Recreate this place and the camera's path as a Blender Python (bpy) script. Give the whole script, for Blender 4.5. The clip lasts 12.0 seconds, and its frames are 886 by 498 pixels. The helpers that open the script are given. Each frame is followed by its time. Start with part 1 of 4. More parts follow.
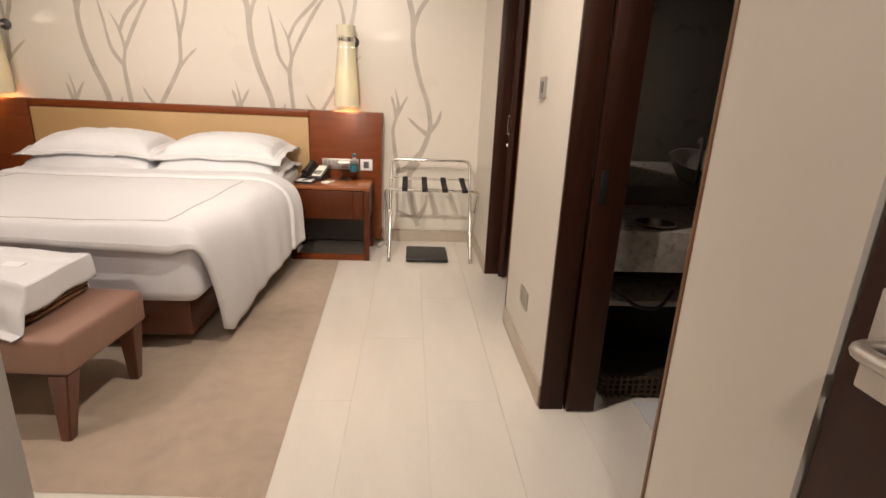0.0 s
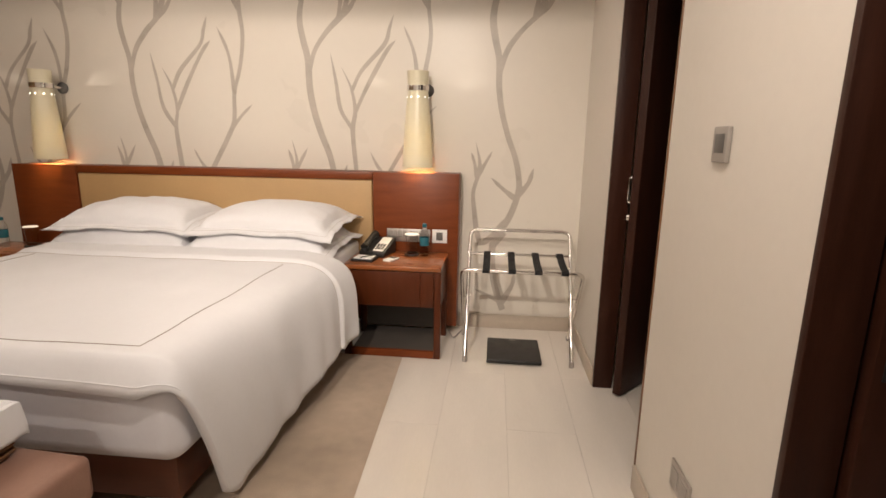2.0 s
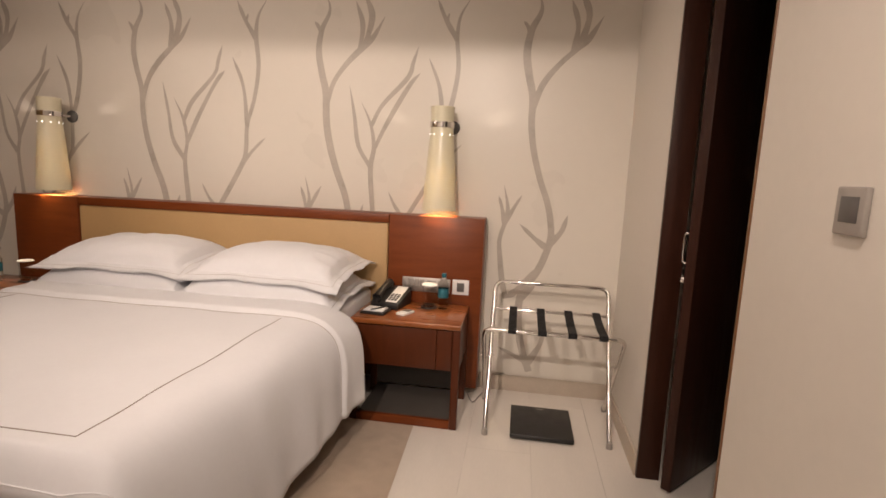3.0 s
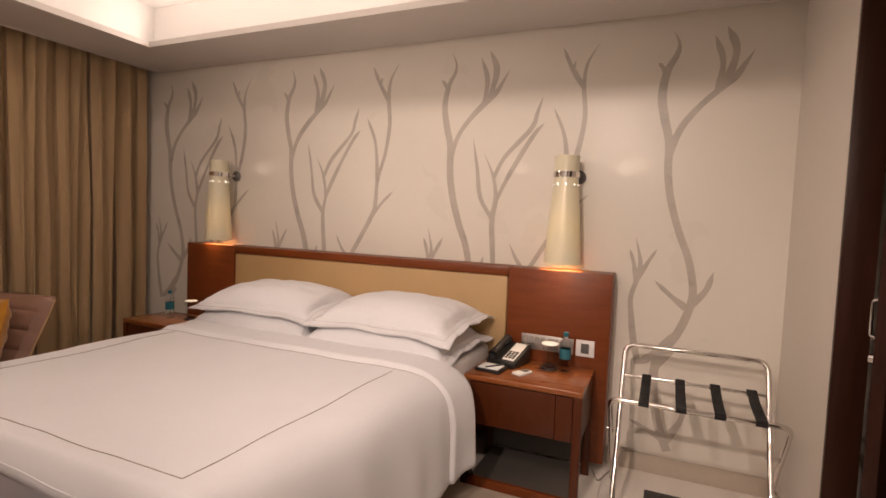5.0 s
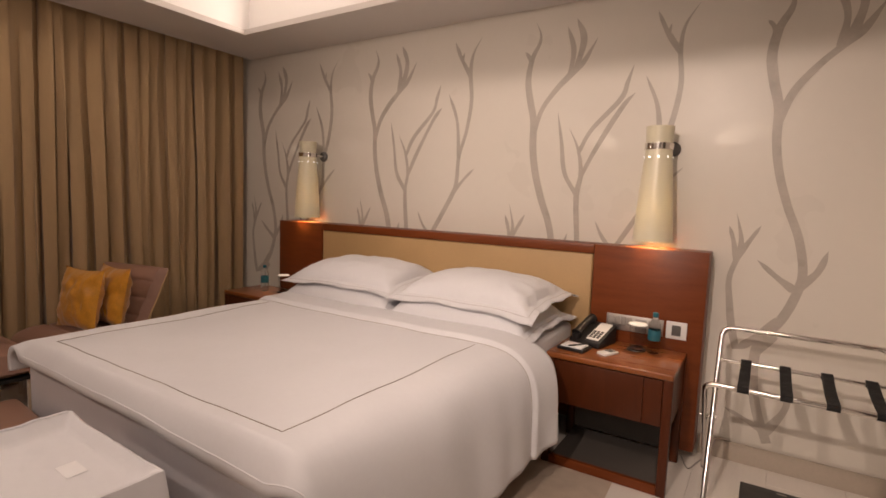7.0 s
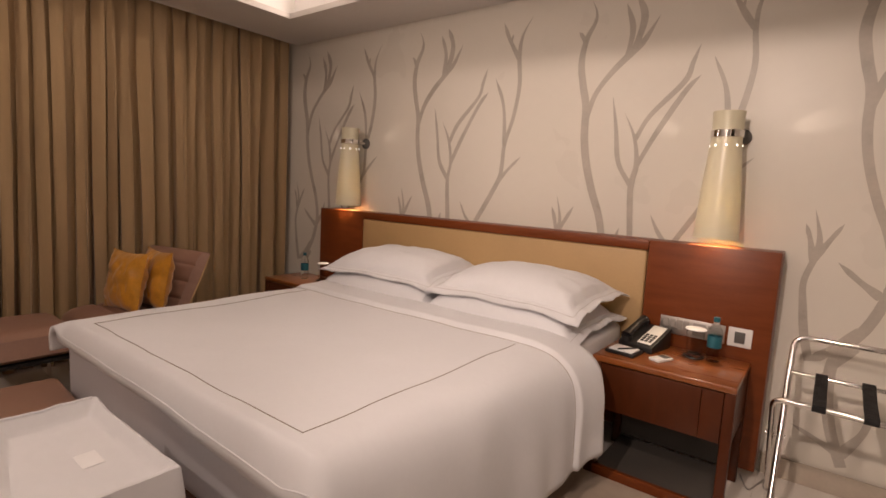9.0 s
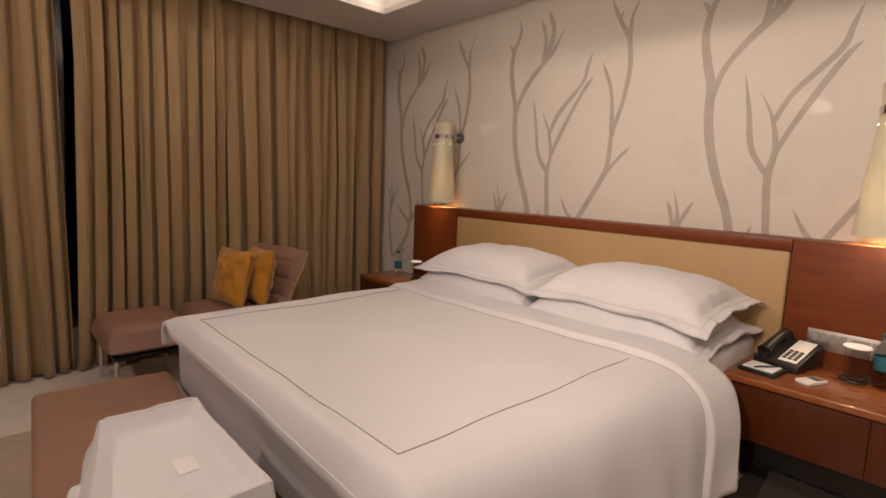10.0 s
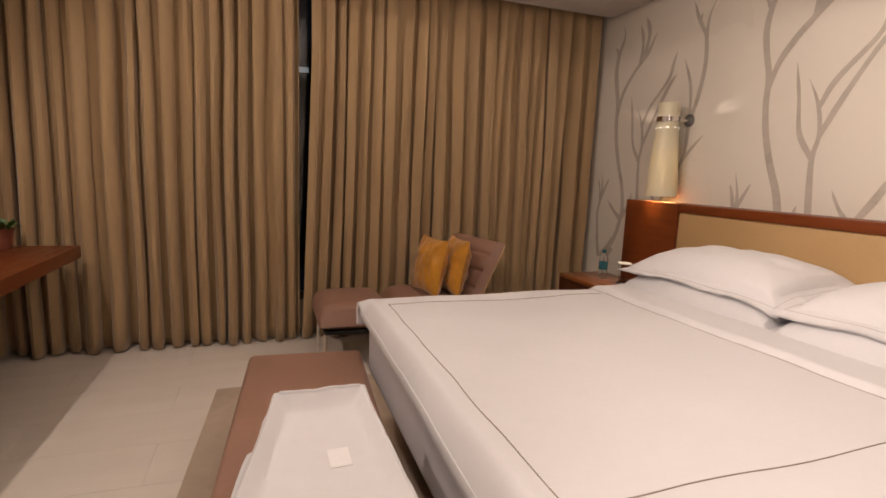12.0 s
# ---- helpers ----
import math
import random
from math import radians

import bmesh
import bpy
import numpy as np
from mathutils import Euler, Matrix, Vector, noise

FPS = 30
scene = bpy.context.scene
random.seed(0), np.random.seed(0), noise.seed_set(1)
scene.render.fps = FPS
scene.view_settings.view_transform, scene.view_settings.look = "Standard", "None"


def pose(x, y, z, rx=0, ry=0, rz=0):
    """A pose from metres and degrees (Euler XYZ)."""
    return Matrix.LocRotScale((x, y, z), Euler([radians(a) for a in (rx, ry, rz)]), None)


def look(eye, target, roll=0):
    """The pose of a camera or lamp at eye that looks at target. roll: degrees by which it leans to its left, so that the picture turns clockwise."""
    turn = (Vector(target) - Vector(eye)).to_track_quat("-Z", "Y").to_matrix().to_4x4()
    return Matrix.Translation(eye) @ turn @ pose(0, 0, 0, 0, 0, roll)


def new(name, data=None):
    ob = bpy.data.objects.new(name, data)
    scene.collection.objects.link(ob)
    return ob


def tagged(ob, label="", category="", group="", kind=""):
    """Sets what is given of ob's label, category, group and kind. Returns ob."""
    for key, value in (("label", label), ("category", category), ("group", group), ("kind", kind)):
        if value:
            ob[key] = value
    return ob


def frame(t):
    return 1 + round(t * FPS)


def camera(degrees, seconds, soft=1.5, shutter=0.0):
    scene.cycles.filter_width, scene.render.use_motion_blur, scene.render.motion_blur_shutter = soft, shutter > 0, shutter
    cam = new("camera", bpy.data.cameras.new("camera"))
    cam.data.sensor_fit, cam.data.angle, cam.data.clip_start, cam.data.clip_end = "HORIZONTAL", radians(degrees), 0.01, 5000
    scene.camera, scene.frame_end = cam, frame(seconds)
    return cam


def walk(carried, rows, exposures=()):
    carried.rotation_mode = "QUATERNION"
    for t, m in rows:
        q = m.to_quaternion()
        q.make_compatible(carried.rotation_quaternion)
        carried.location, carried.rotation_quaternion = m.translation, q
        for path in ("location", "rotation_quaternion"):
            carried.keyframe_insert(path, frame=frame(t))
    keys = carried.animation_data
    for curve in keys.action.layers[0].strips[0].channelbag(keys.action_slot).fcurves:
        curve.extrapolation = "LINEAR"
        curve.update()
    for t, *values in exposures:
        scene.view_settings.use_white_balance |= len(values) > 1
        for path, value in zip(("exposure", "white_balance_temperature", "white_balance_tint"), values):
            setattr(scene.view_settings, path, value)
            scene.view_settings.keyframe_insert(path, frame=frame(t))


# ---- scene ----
cam = camera(82.2, 12.0, soft=1.6)
PATH = [
    (0, (0.061, 0.434, 1.306), (0.2, 2.343, 0.726), 2.6),
    (0.5, (0.083, 0.688, 1.302), (0.082, 2.594, 0.695), 3.1),
    (1, (0.074, 0.905, 1.294), (0.101, 2.815, 0.702), 2.0),
    (1.5, (0.011, 1.13, 1.322), (0.014, 3.063, 0.81), 2.2),
    (2, (0.058, 1.366, 1.353), (-0.134, 3.313, 0.938), 1.0),
    (2.5, (0.077, 1.55, 1.384), (-0.228, 3.493, 1.018), 2.0),
    (3, (0.025, 1.729, 1.391), (-0.263, 3.688, 1.105), 2.5),
    (3.5, (0.066, 1.826, 1.415), (-0.436, 3.754, 1.241), 2.3),
    (3.7, (0.088, 1.837, 1.427), (-0.484, 3.75, 1.306), 2.2),
    (5.5, (0.062, 1.862, 1.389), (-0.798, 3.663, 1.258), 2.4),
    (6, (0.035, 1.861, 1.375), (-0.886, 3.629, 1.221), 2.2),
    (6.5, (0.019, 1.86, 1.367), (-0.965, 3.592, 1.193), 2.3),
    (6.7, (0.03, 1.855, 1.364), (-0.989, 3.566, 1.185), 2.3),
    (8.5, (0.075, 1.902, 1.355), (-1.085, 3.514, 1.118), 1.7),
    (9, (-0.014, 1.985, 1.348), (-1.215, 3.568, 1.116), 3.1),
    (9.5, (-0.119, 2.057, 1.346), (-1.401, 3.574, 1.109), 3.2),
    (10, (-0.162, 2.087, 1.338), (-1.62, 3.431, 1.077), 2.1),
    (10.5, (-0.195, 2.17, 1.323), (-1.805, 3.323, 1.047), 2.5),
    (11, (-0.213, 2.251, 1.305), (-1.947, 3.205, 1.015), 1.9),
    (11.5, (-0.239, 2.291, 1.29), (-2.044, 3.088, 0.963), 1.9),
    (12, (-0.35, 2.288, 1.279), (-2.218, 2.938, 0.982), 2.3),
]
walk(cam, [(t, look(eye, target, roll)) for t, eye, target, roll in PATH],
     exposures=[(0, 0.29, 6200, 3), (1.5, 0.29, 6200, 3), (2.5, -0.12, 6400, 6), (3.5, -0.13, 6600, 12), (5.5, -0.30, 6700, 14), (8.5, -0.40, 6700, 14), (10.5, -0.42, 6650, 12), (11.2, -0.30, 6550, 11), (12, -0.04, 6550, 11)])

# ---- world and lights ----
world = bpy.data.worlds.new("night")
scene.world = world
world.use_nodes = True
world.node_tree.nodes["Background"].inputs[0].default_value = (0.02, 0.03, 0.05, 1)
world.node_tree.nodes["Background"].inputs[1].default_value = 0.05

WARM = (1.0, 0.815, 0.70)
CEIL = 2.59
TRAY = (-3.5, -0.35, 1.75, 4.47)      # x0, x1, y0, y1 of the ceiling recess


def spot(name, at, target, power, angle, blend=0.6, size=0.04, color=WARM):
    d = bpy.data.lights.new(name, "SPOT")
    d.energy, d.spot_size, d.spot_blend, d.shadow_soft_size, d.color = power, radians(angle), blend, size, color
    ob = new(name, d)
    ob.matrix_world = look(at, target)
    return ob


def area(name, at, target, power, sx, sy, color=WARM):
    d = bpy.data.lights.new(name, "AREA")
    d.shape, d.size, d.size_y, d.energy, d.color = "RECTANGLE", sx, sy, power, color
    ob = new(name, d)
    ob.matrix_world = look(at, target)
    return ob


spot("downlight_bed", (-0.55, 1.05, 2.57), (-0.75, 4.9, 1.2), 245, 66, 0.9, 0.016)
spot("downlight_desk", (-2.25, 0.92, 2.57), (-3.3, 2.9, 0.4), 64, 126, 0.5, 0.02)
spot("downlight_entry", (0.15, -0.2, 2.57), (0.1, 2.4, 0.0), 62, 100, 1.0)
spot("downlight_passage", (0.12, 1.95, 2.57), (-0.25, 3.0, 0.2), 94, 122, 1.0, 0.02)
x0, x1, y0, y1 = TRAY
COVE = 15.0
area("cove_light_n", ((x0 + x1) / 2, y1 + 0.07, 2.68), ((x0 + x1) / 2, y1 - 0.25, 2.86), COVE, x1 - x0, 0.05)
area("cove_light_s", ((x0 + x1) / 2, y0 - 0.07, 2.68), ((x0 + x1) / 2, y0 + 0.25, 2.86), COVE, x1 - x0, 0.05)
area("cove_light_w", (x0 - 0.07, (y0 + y1) / 2, 2.68), (x0 + 0.25, (y0 + y1) / 2, 2.86), COVE, 0.05, y1 - y0)
area("cove_light_e", (x1 + 0.07, (y0 + y1) / 2, 2.68), (x1 - 0.25, (y0 + y1) / 2, 2.86), COVE, 0.05, y1 - y0)
SCONCES = ((-0.47, 4.845), (-3.19, 4.845))
for sx, sy in SCONCES:
    d = bpy.data.lights.new("sconce_bulb", "POINT")
    d.energy, d.shadow_soft_size, d.color = 19.0, 0.03, (1.0, 0.75, 0.48)
    new("sconce_bulb", d).location = (sx, sy, 1.36)
    for side in (-1, 1):             # narrow beams that leave through the pinholes
        spot("pinhole_beam", (sx + 0.085 * side, sy + 0.012, 1.69), (sx + 0.34 * side, 4.98, 1.755), 1.6, 22, 0.8, 0.006)

# ---- materials ----


def mat(name, color, rough=0.5, metal=0.0, vary=0.08, scale=6.0, fine=60.0, bump=0.0, bump_scale=200.0, spec=0.5, coat=0.0, stretch=(1, 1, 1), sheen=0.0, rand=0.0):
    """A surface with large and fine variation of colour and roughness, and a little relief."""
    m = bpy.data.materials.new(name)
    m.use_nodes = True
    n, l = m.node_tree.nodes, m.node_tree.links
    b = n["Principled BSDF"]
    b.inputs["Metallic"].default_value = metal
    b.inputs["Specular IOR Level"].default_value = spec
    b.inputs["Coat Weight"].default_value = coat
    b.inputs["Coat Roughness"].default_value = 0.12
    b.inputs["Sheen Weight"].default_value = sheen
    co = n.new("ShaderNodeTexCoord")
    mp = n.new("ShaderNodeMapping")
    mp.inputs["Scale"].default_value = stretch
    l.new(co.outputs["Object"], mp.inputs["Vector"])
    big, small = n.new("ShaderNodeTexNoise"), n.new("ShaderNodeTexNoise")
    big.inputs["Scale"].default_value, small.inputs["Scale"].default_value = scale, fine
    big.inputs["Detail"].default_value, small.inputs["Detail"].default_value = 4, 3
    for x in (big, small):
        l.new(mp.outputs[0], x.inputs["Vector"])
    add = n.new("ShaderNodeMath")
    add.operation = "MULTIPLY_ADD"
    add.inputs[1].default_value = 0.45
    l.new(small.outputs["Fac"], add.inputs[0])
    l.new(big.outputs["Fac"], add.inputs[2])
    rng = n.new("ShaderNodeMapRange")
    rng.inputs["From Min"].default_value, rng.inputs["From Max"].default_value = 0.45, 1.0
    rng.inputs["To Min"].default_value, rng.inputs["To Max"].default_value = 1 - vary, 1 + vary
    l.new(add.outputs[0], rng.inputs["Value"])
    val = rng.outputs[0]
    if rand:
        info = n.new("ShaderNodeObjectInfo")
        r2 = n.new("ShaderNodeMapRange")
        r2.inputs["To Min"].default_value, r2.inputs["To Max"].default_value = 1 - rand, 1 + rand
        l.new(info.outputs["Random"], r2.inputs["Value"])
        mu = n.new("ShaderNodeMath")
        mu.operation = "MULTIPLY"
        l.new(val, mu.inputs[0])
        l.new(r2.outputs[0], mu.inputs[1])
        val = mu.outputs[0]
    mul = n.new("ShaderNodeVectorMath")
    mul.operation = "SCALE"
    mul.inputs[0].default_value = color
    l.new(val, mul.inputs["Scale"])
    l.new(mul.outputs[0], b.inputs["Base Color"])
    rr = n.new("ShaderNodeMapRange")
    rr.inputs["From Min"].default_value, rr.inputs["From Max"].default_value = 0.3, 0.7
    rr.inputs["To Min"].default_value, rr.inputs["To Max"].default_value = max(0.02, rough * 0.85), min(1, rough * 1.15)
    l.new(big.outputs["Fac"], rr.inputs["Value"])
    l.new(rr.outputs[0], b.inputs["Roughness"])
    if bump:
        bn = n.new("ShaderNodeTexNoise")
        bn.inputs["Scale"].default_value = bump_scale
        bn.inputs["Detail"].default_value = 3
        l.new(mp.outputs[0], bn.inputs["Vector"])
        bp = n.new("ShaderNodeBump")
        bp.inputs["Strength"].default_value = bump
        bp.inputs["Distance"].default_value = 0.004
        l.new(bn.outputs["Fac"], bp.inputs["Height"])
        l.new(bp.outputs[0], b.inputs["Normal"])
    return m


def glow(name, color, strength):
    m = bpy.data.materials.new(name)
    m.use_nodes = True
    b = m.node_tree.nodes["Principled BSDF"]
    b.inputs["Base Color"].default_value = (*color, 1)
    b.inputs["Emission Color"].default_value = (*color, 1)
    b.inputs["Emission Strength"].default_value = strength
    return m


def clear(name, color=(1, 1, 1), rough=0.02, ior=1.45):
    m = bpy.data.materials.new(name)
    m.use_nodes = True
    b = m.node_tree.nodes["Principled BSDF"]
    b.inputs["Base Color"].default_value = (*color, 1)
    b.inputs["Transmission Weight"].default_value = 1
    b.inputs["Roughness"].default_value = rough
    b.inputs["IOR"].default_value = ior
    return m


M_WALL = mat("cream_paint", (0.70, 0.655, 0.59), 0.5, vary=0.03, scale=1.5, fine=30, bump=0.05, bump_scale=120)
M_LACQ = mat("cream_lacquer_wall", (0.70, 0.655, 0.58), 0.3, vary=0.02, scale=1.2, fine=20, bump=0.02, bump_scale=30, spec=0.25)
M_PRINT = mat("taupe_print", (0.46, 0.415, 0.36), 0.3, vary=0.10, scale=8, fine=60, spec=0.25)
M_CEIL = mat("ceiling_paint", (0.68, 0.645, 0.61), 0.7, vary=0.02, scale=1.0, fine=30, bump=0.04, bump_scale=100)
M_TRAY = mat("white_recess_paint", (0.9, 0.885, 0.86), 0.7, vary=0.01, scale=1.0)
M_SKIRT = mat("stone_skirting", (0.50, 0.43, 0.35), 0.35, vary=0.08, scale=5, fine=80)
M_TILE = mat("cream_porcelain_tile", (0.78, 0.73, 0.665), 0.22, vary=0.04, scale=2.5, fine=40, bump=0.03, bump_scale=40, stretch=(3, 0.6, 1), rand=0.008)
M_GROUT = mat("grout", (0.78, 0.73, 0.665), 0.8, vary=0.1, scale=10)
M_RUG = mat("beige_wool_rug", (0.48, 0.39, 0.305), 0.95, vary=0.17, scale=2.2, fine=14, bump=0.7, bump_scale=260, spec=0.1, sheen=0.1)
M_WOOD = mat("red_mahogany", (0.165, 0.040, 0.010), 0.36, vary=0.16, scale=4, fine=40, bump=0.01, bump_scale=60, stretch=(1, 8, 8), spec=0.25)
# mahogany again: fronts and legs darkened as shade, tops lightened as light
M_WOOD_SHADED = mat("red_mahogany_shaded", (0.075, 0.018, 0.005), 0.36, vary=0.18, scale=4, fine=40, bump=0.01, bump_scale=60, stretch=(8, 8, 1), spec=0.25)
M_WOOD_LIT = mat("polished_mahogany_lit", (0.25, 0.075, 0.018), 0.3, vary=0.16, scale=4, fine=40, stretch=(1, 8, 8), coat=0.5)
M_DARK = mat("dark_wenge", (0.036, 0.012, 0.0065), 0.42, vary=0.25, scale=4, fine=50, bump=0.03, bump_scale=70, stretch=(9, 9, 0.8), spec=0.2)
M_EDGE = mat("brown_edge_wood", (0.17, 0.075, 0.03), 0.4, vary=0.2, scale=5, stretch=(8, 8, 1))
M_TAN = mat("tan_leather", (0.46, 0.30, 0.14), 0.5, vary=0.06, scale=4, fine=90, bump=0.12, bump_scale=350)
M_LINEN = mat("white_linen", (0.705, 0.705, 0.725), 0.85, vary=0.025, scale=3, fine=50, bump=0.22, bump_scale=16, spec=0.2, sheen=0.15)
M_SHEET = mat("white_mattress_cover", (0.67, 0.665, 0.70), 0.85, vary=0.03, scale=4, fine=60, bump=0.12, bump_scale=40, spec=0.2)
M_PIPE = mat("grey_brown_piping", (0.31, 0.265, 0.235), 0.8, vary=0.1)
M_HEM = mat("pale_grey_stitching", (0.45, 0.42, 0.40), 0.8, vary=0.1)
M_LEATH = mat("brown_leather", (0.30, 0.172, 0.127), 0.42, vary=0.10, scale=5, fine=70, bump=0.16, bump_scale=260)
M_LEG = mat("brown_stained_leg", (0.13, 0.045, 0.022), 0.35, vary=0.2, scale=6, stretch=(8, 8, 1), coat=0.3)
M_BASE = mat("bed_base_veneer", (0.125, 0.040, 0.020), 0.4, vary=0.15, scale=4, stretch=(1, 8, 8), coat=0.2)
M_CURT = mat("gold_beige_curtain", (0.37, 0.25, 0.128), 0.75, vary=0.10, scale=5, fine=120, bump=0.15, bump_scale=400, stretch=(1, 3, 0.15), sheen=0.3)
M_MUST = mat("mustard_satin", (0.54, 0.235, 0.010), 0.4, vary=0.22, scale=12, fine=60, bump=0.35, bump_scale=45, sheen=0.4)
M_CHROME = mat("chrome", (0.78, 0.75, 0.72), 0.12, 1.0, vary=0.03, scale=20)
M_STEEL = mat("brushed_steel", (0.52, 0.49, 0.46), 0.45, 1.0, vary=0.08, scale=20, stretch=(1, 8, 8))
M_BLACK = mat("black_plastic", (0.014, 0.013, 0.013), 0.4, vary=0.15, scale=20, bump=0.05)
M_WEB = mat("black_webbing", (0.012, 0.011, 0.011), 0.85, vary=0.2, scale=30, bump=0.5, bump_scale=500)
M_WHITE = mat("white_plastic", (0.78, 0.77, 0.75), 0.35, vary=0.02, scale=10)
M_PAPER = mat("white_paper", (0.82, 0.82, 0.83), 0.8, vary=0.02, scale=10)
M_GREYP = mat("grey_plastic", (0.33, 0.30, 0.27), 0.4, vary=0.05, scale=10)
M_DGREY = mat("dark_grey_inlay", (0.10, 0.095, 0.09), 0.35, vary=0.08, scale=15)
M_INSIDE = mat("dark_shelf_laminate", (0.10, 0.088, 0.078), 0.5, vary=0.1, scale=8)
M_STONE = mat("grey_granite", (0.33, 0.30, 0.27), 0.3, vary=0.30, scale=30, fine=160, bump=0.05)
# wall colour lowered so that the bathroom looks weakly lit
M_BATH = mat("bath_wall_dimmed", (0.23, 0.22, 0.19), 0.3, vary=0.08, scale=3)
# near black stands in for shade in the closet and under the vanity
M_RECESS = mat("shaded_recess", (0.03, 0.022, 0.018), 0.6, vary=0.1, scale=3)
M_WICK = mat("brown_wicker", (0.20, 0.095, 0.038), 0.6, vary=0.35, scale=40, fine=150, bump=0.8, bump_scale=140)
M_WICKD = mat("dark_wicker", (0.055, 0.030, 0.015), 0.6, vary=0.35, scale=40, fine=150, bump=0.6, bump_scale=140)
M_CERAM = mat("white_ceramic", (0.72, 0.70, 0.66), 0.12, vary=0.02, scale=8)
M_TEAL = mat("teal_label", (0.02, 0.13, 0.17), 0.35, vary=0.10, scale=30)
M_GREEN = mat("leaf_green", (0.055, 0.13, 0.025), 0.45, vary=0.3, scale=30)
M_TERRA = mat("red_brown_pot", (0.20, 0.06, 0.035), 0.5, vary=0.1, scale=15)
M_MIRROR = mat("mirror_silver", (0.75, 0.76, 0.75), 0.03, 1.0, vary=0.0)
M_GLASS = clear("clear_glass")
M_PET = clear("clear_bottle_plastic", (0.96, 0.98, 0.99), 0.04, 1.12)
M_DOT = glow("lamp_pinhole", (1.0, 0.93, 0.80), 6.0)
M_NIGHT = mat("night_glass", (0.01, 0.012, 0.015), 0.05, vary=0.1)
# glow that stands in for a small reflection on the window
M_GLINT = glow("glint_strip", (0.55, 0.62, 0.66), 0.25)

M_SHADE = bpy.data.materials.new("cream_lamp_shade")
M_SHADE.use_nodes = True
_n, _l = M_SHADE.node_tree.nodes, M_SHADE.node_tree.links
_b, _t, _m = _n["Principled BSDF"], _n.new("ShaderNodeBsdfTranslucent"), _n.new("ShaderNodeMixShader")
_b.inputs["Base Color"].default_value, _b.inputs["Roughness"].default_value = (0.72, 0.67, 0.50, 1), 0.3
_t.inputs["Color"].default_value = (0.80, 0.72, 0.50, 1)
_m.inputs[0].default_value = 0.055
_l.new(_b.outputs[0], _m.inputs[1])
_l.new(_t.outputs[0], _m.inputs[2])
_l.new(_m.outputs[0], _n["Material Output"].inputs["Surface"])

# ---- mesh tools ----


def box(lo, hi, bevel=0.0, seg=2, bm=None):
    bm = bm or bmesh.new()
    c = [(a + b) / 2 for a, b in zip(lo, hi)]
    s = [b - a for a, b in zip(lo, hi)]
    g = bmesh.ops.create_cube(bm, size=1.0, matrix=Matrix.Translation(c) @ Matrix.Diagonal((*s, 1)))
    if bevel:
        es = list({e for v in g["verts"] for e in v.link_edges})
        bmesh.ops.bevel(bm, geom=es, offset=bevel, segments=seg, profile=0.5, affect="EDGES", clamp_overlap=True)
    return bm


def lathe(profile, at=(0, 0, 0), n=28, bm=None, cap=True):
    """Turns (radius, height) pairs round the upright axis through at."""
    bm = bm or bmesh.new()
    rings = []
    for r, z in profile:
        rings.append([bm.verts.new((at[0] + max(r, 1e-4) * math.cos(a), at[1] + max(r, 1e-4) * math.sin(a), at[2] + z)) for a in (2 * math.pi * i / n for i in range(n))])
    for p, q in zip(rings, rings[1:]):
        for i in range(n):
            f = bm.faces.new((p[i], p[(i + 1) % n], q[(i + 1) % n], q[i]))
            f.smooth = True
    for ring, flip in ((rings[0], True), (rings[-1], False)):
        if cap and (Vector(ring[0].co) - Vector(ring[n // 2].co)).length > 0.001:
            bm.faces.new(ring[::-1] if flip else ring)
    return bm


def smooth_path(pts, steps=6):
    pts = [Vector(p) for p in pts]
    ext = [2 * pts[0] - pts[1], *pts, 2 * pts[-1] - pts[-2]]
    out = []
    for a, b, c, d in zip(ext, ext[1:], ext[2:], ext[3:]):
        for i in range(steps):
            t = i / steps
            out.append(0.5 * (2 * b + (c - a) * t + (2 * a - 5 * b + 4 * c - d) * t * t + (3 * b - a - 3 * c + d) * t ** 3))
    return out + [pts[-1]]


def tube(pts, r, n=10, bm=None, closed=False):
    bm = bm or bmesh.new()
    pts = [Vector(p) for p in pts]
    rings, up = [], Vector((0.13, 0.21, 0.97))
    for i, p in enumerate(pts):
        a = pts[i - 1] if (i or closed) else p
        b = pts[(i + 1) % len(pts)] if (i < len(pts) - 1 or closed) else p
        d = (b - a).normalized()
        u = d.cross(up)
        u = (u if u.length > 0.05 else d.cross(Vector((1, 0, 0)))).normalized()
        w = d.cross(u)
        rr = r(i / (len(pts) - 1)) if callable(r) else r
        rings.append([bm.verts.new(p + rr * (math.cos(k) * u + math.sin(k) * w)) for k in (2 * math.pi * j / n for j in range(n))])
    pairs = list(zip(rings, rings[1:])) + ([(rings[-1], rings[0])] if closed else [])
    for p, q in pairs:
        for j in range(n):
            bm.faces.new((p[j], p[(j + 1) % n], q[(j + 1) % n], q[j])).smooth = True
    if not closed:
        bm.faces.new(rings[0][::-1])
        bm.faces.new(rings[-1])
    return bm


def sheet(fn, nu, nv, bm=None):
    """A smooth surface of fn(u, v), u and v from 0 to 1."""
    bm = bm or bmesh.new()
    g = [[bm.verts.new(fn(i / nu, j / nv)) for j in range(nv + 1)] for i in range(nu + 1)]
    for i in range(nu):
        for j in range(nv):
            bm.faces.new((g[i][j], g[i + 1][j], g[i + 1][j + 1], g[i][j + 1])).smooth = True
    return bm


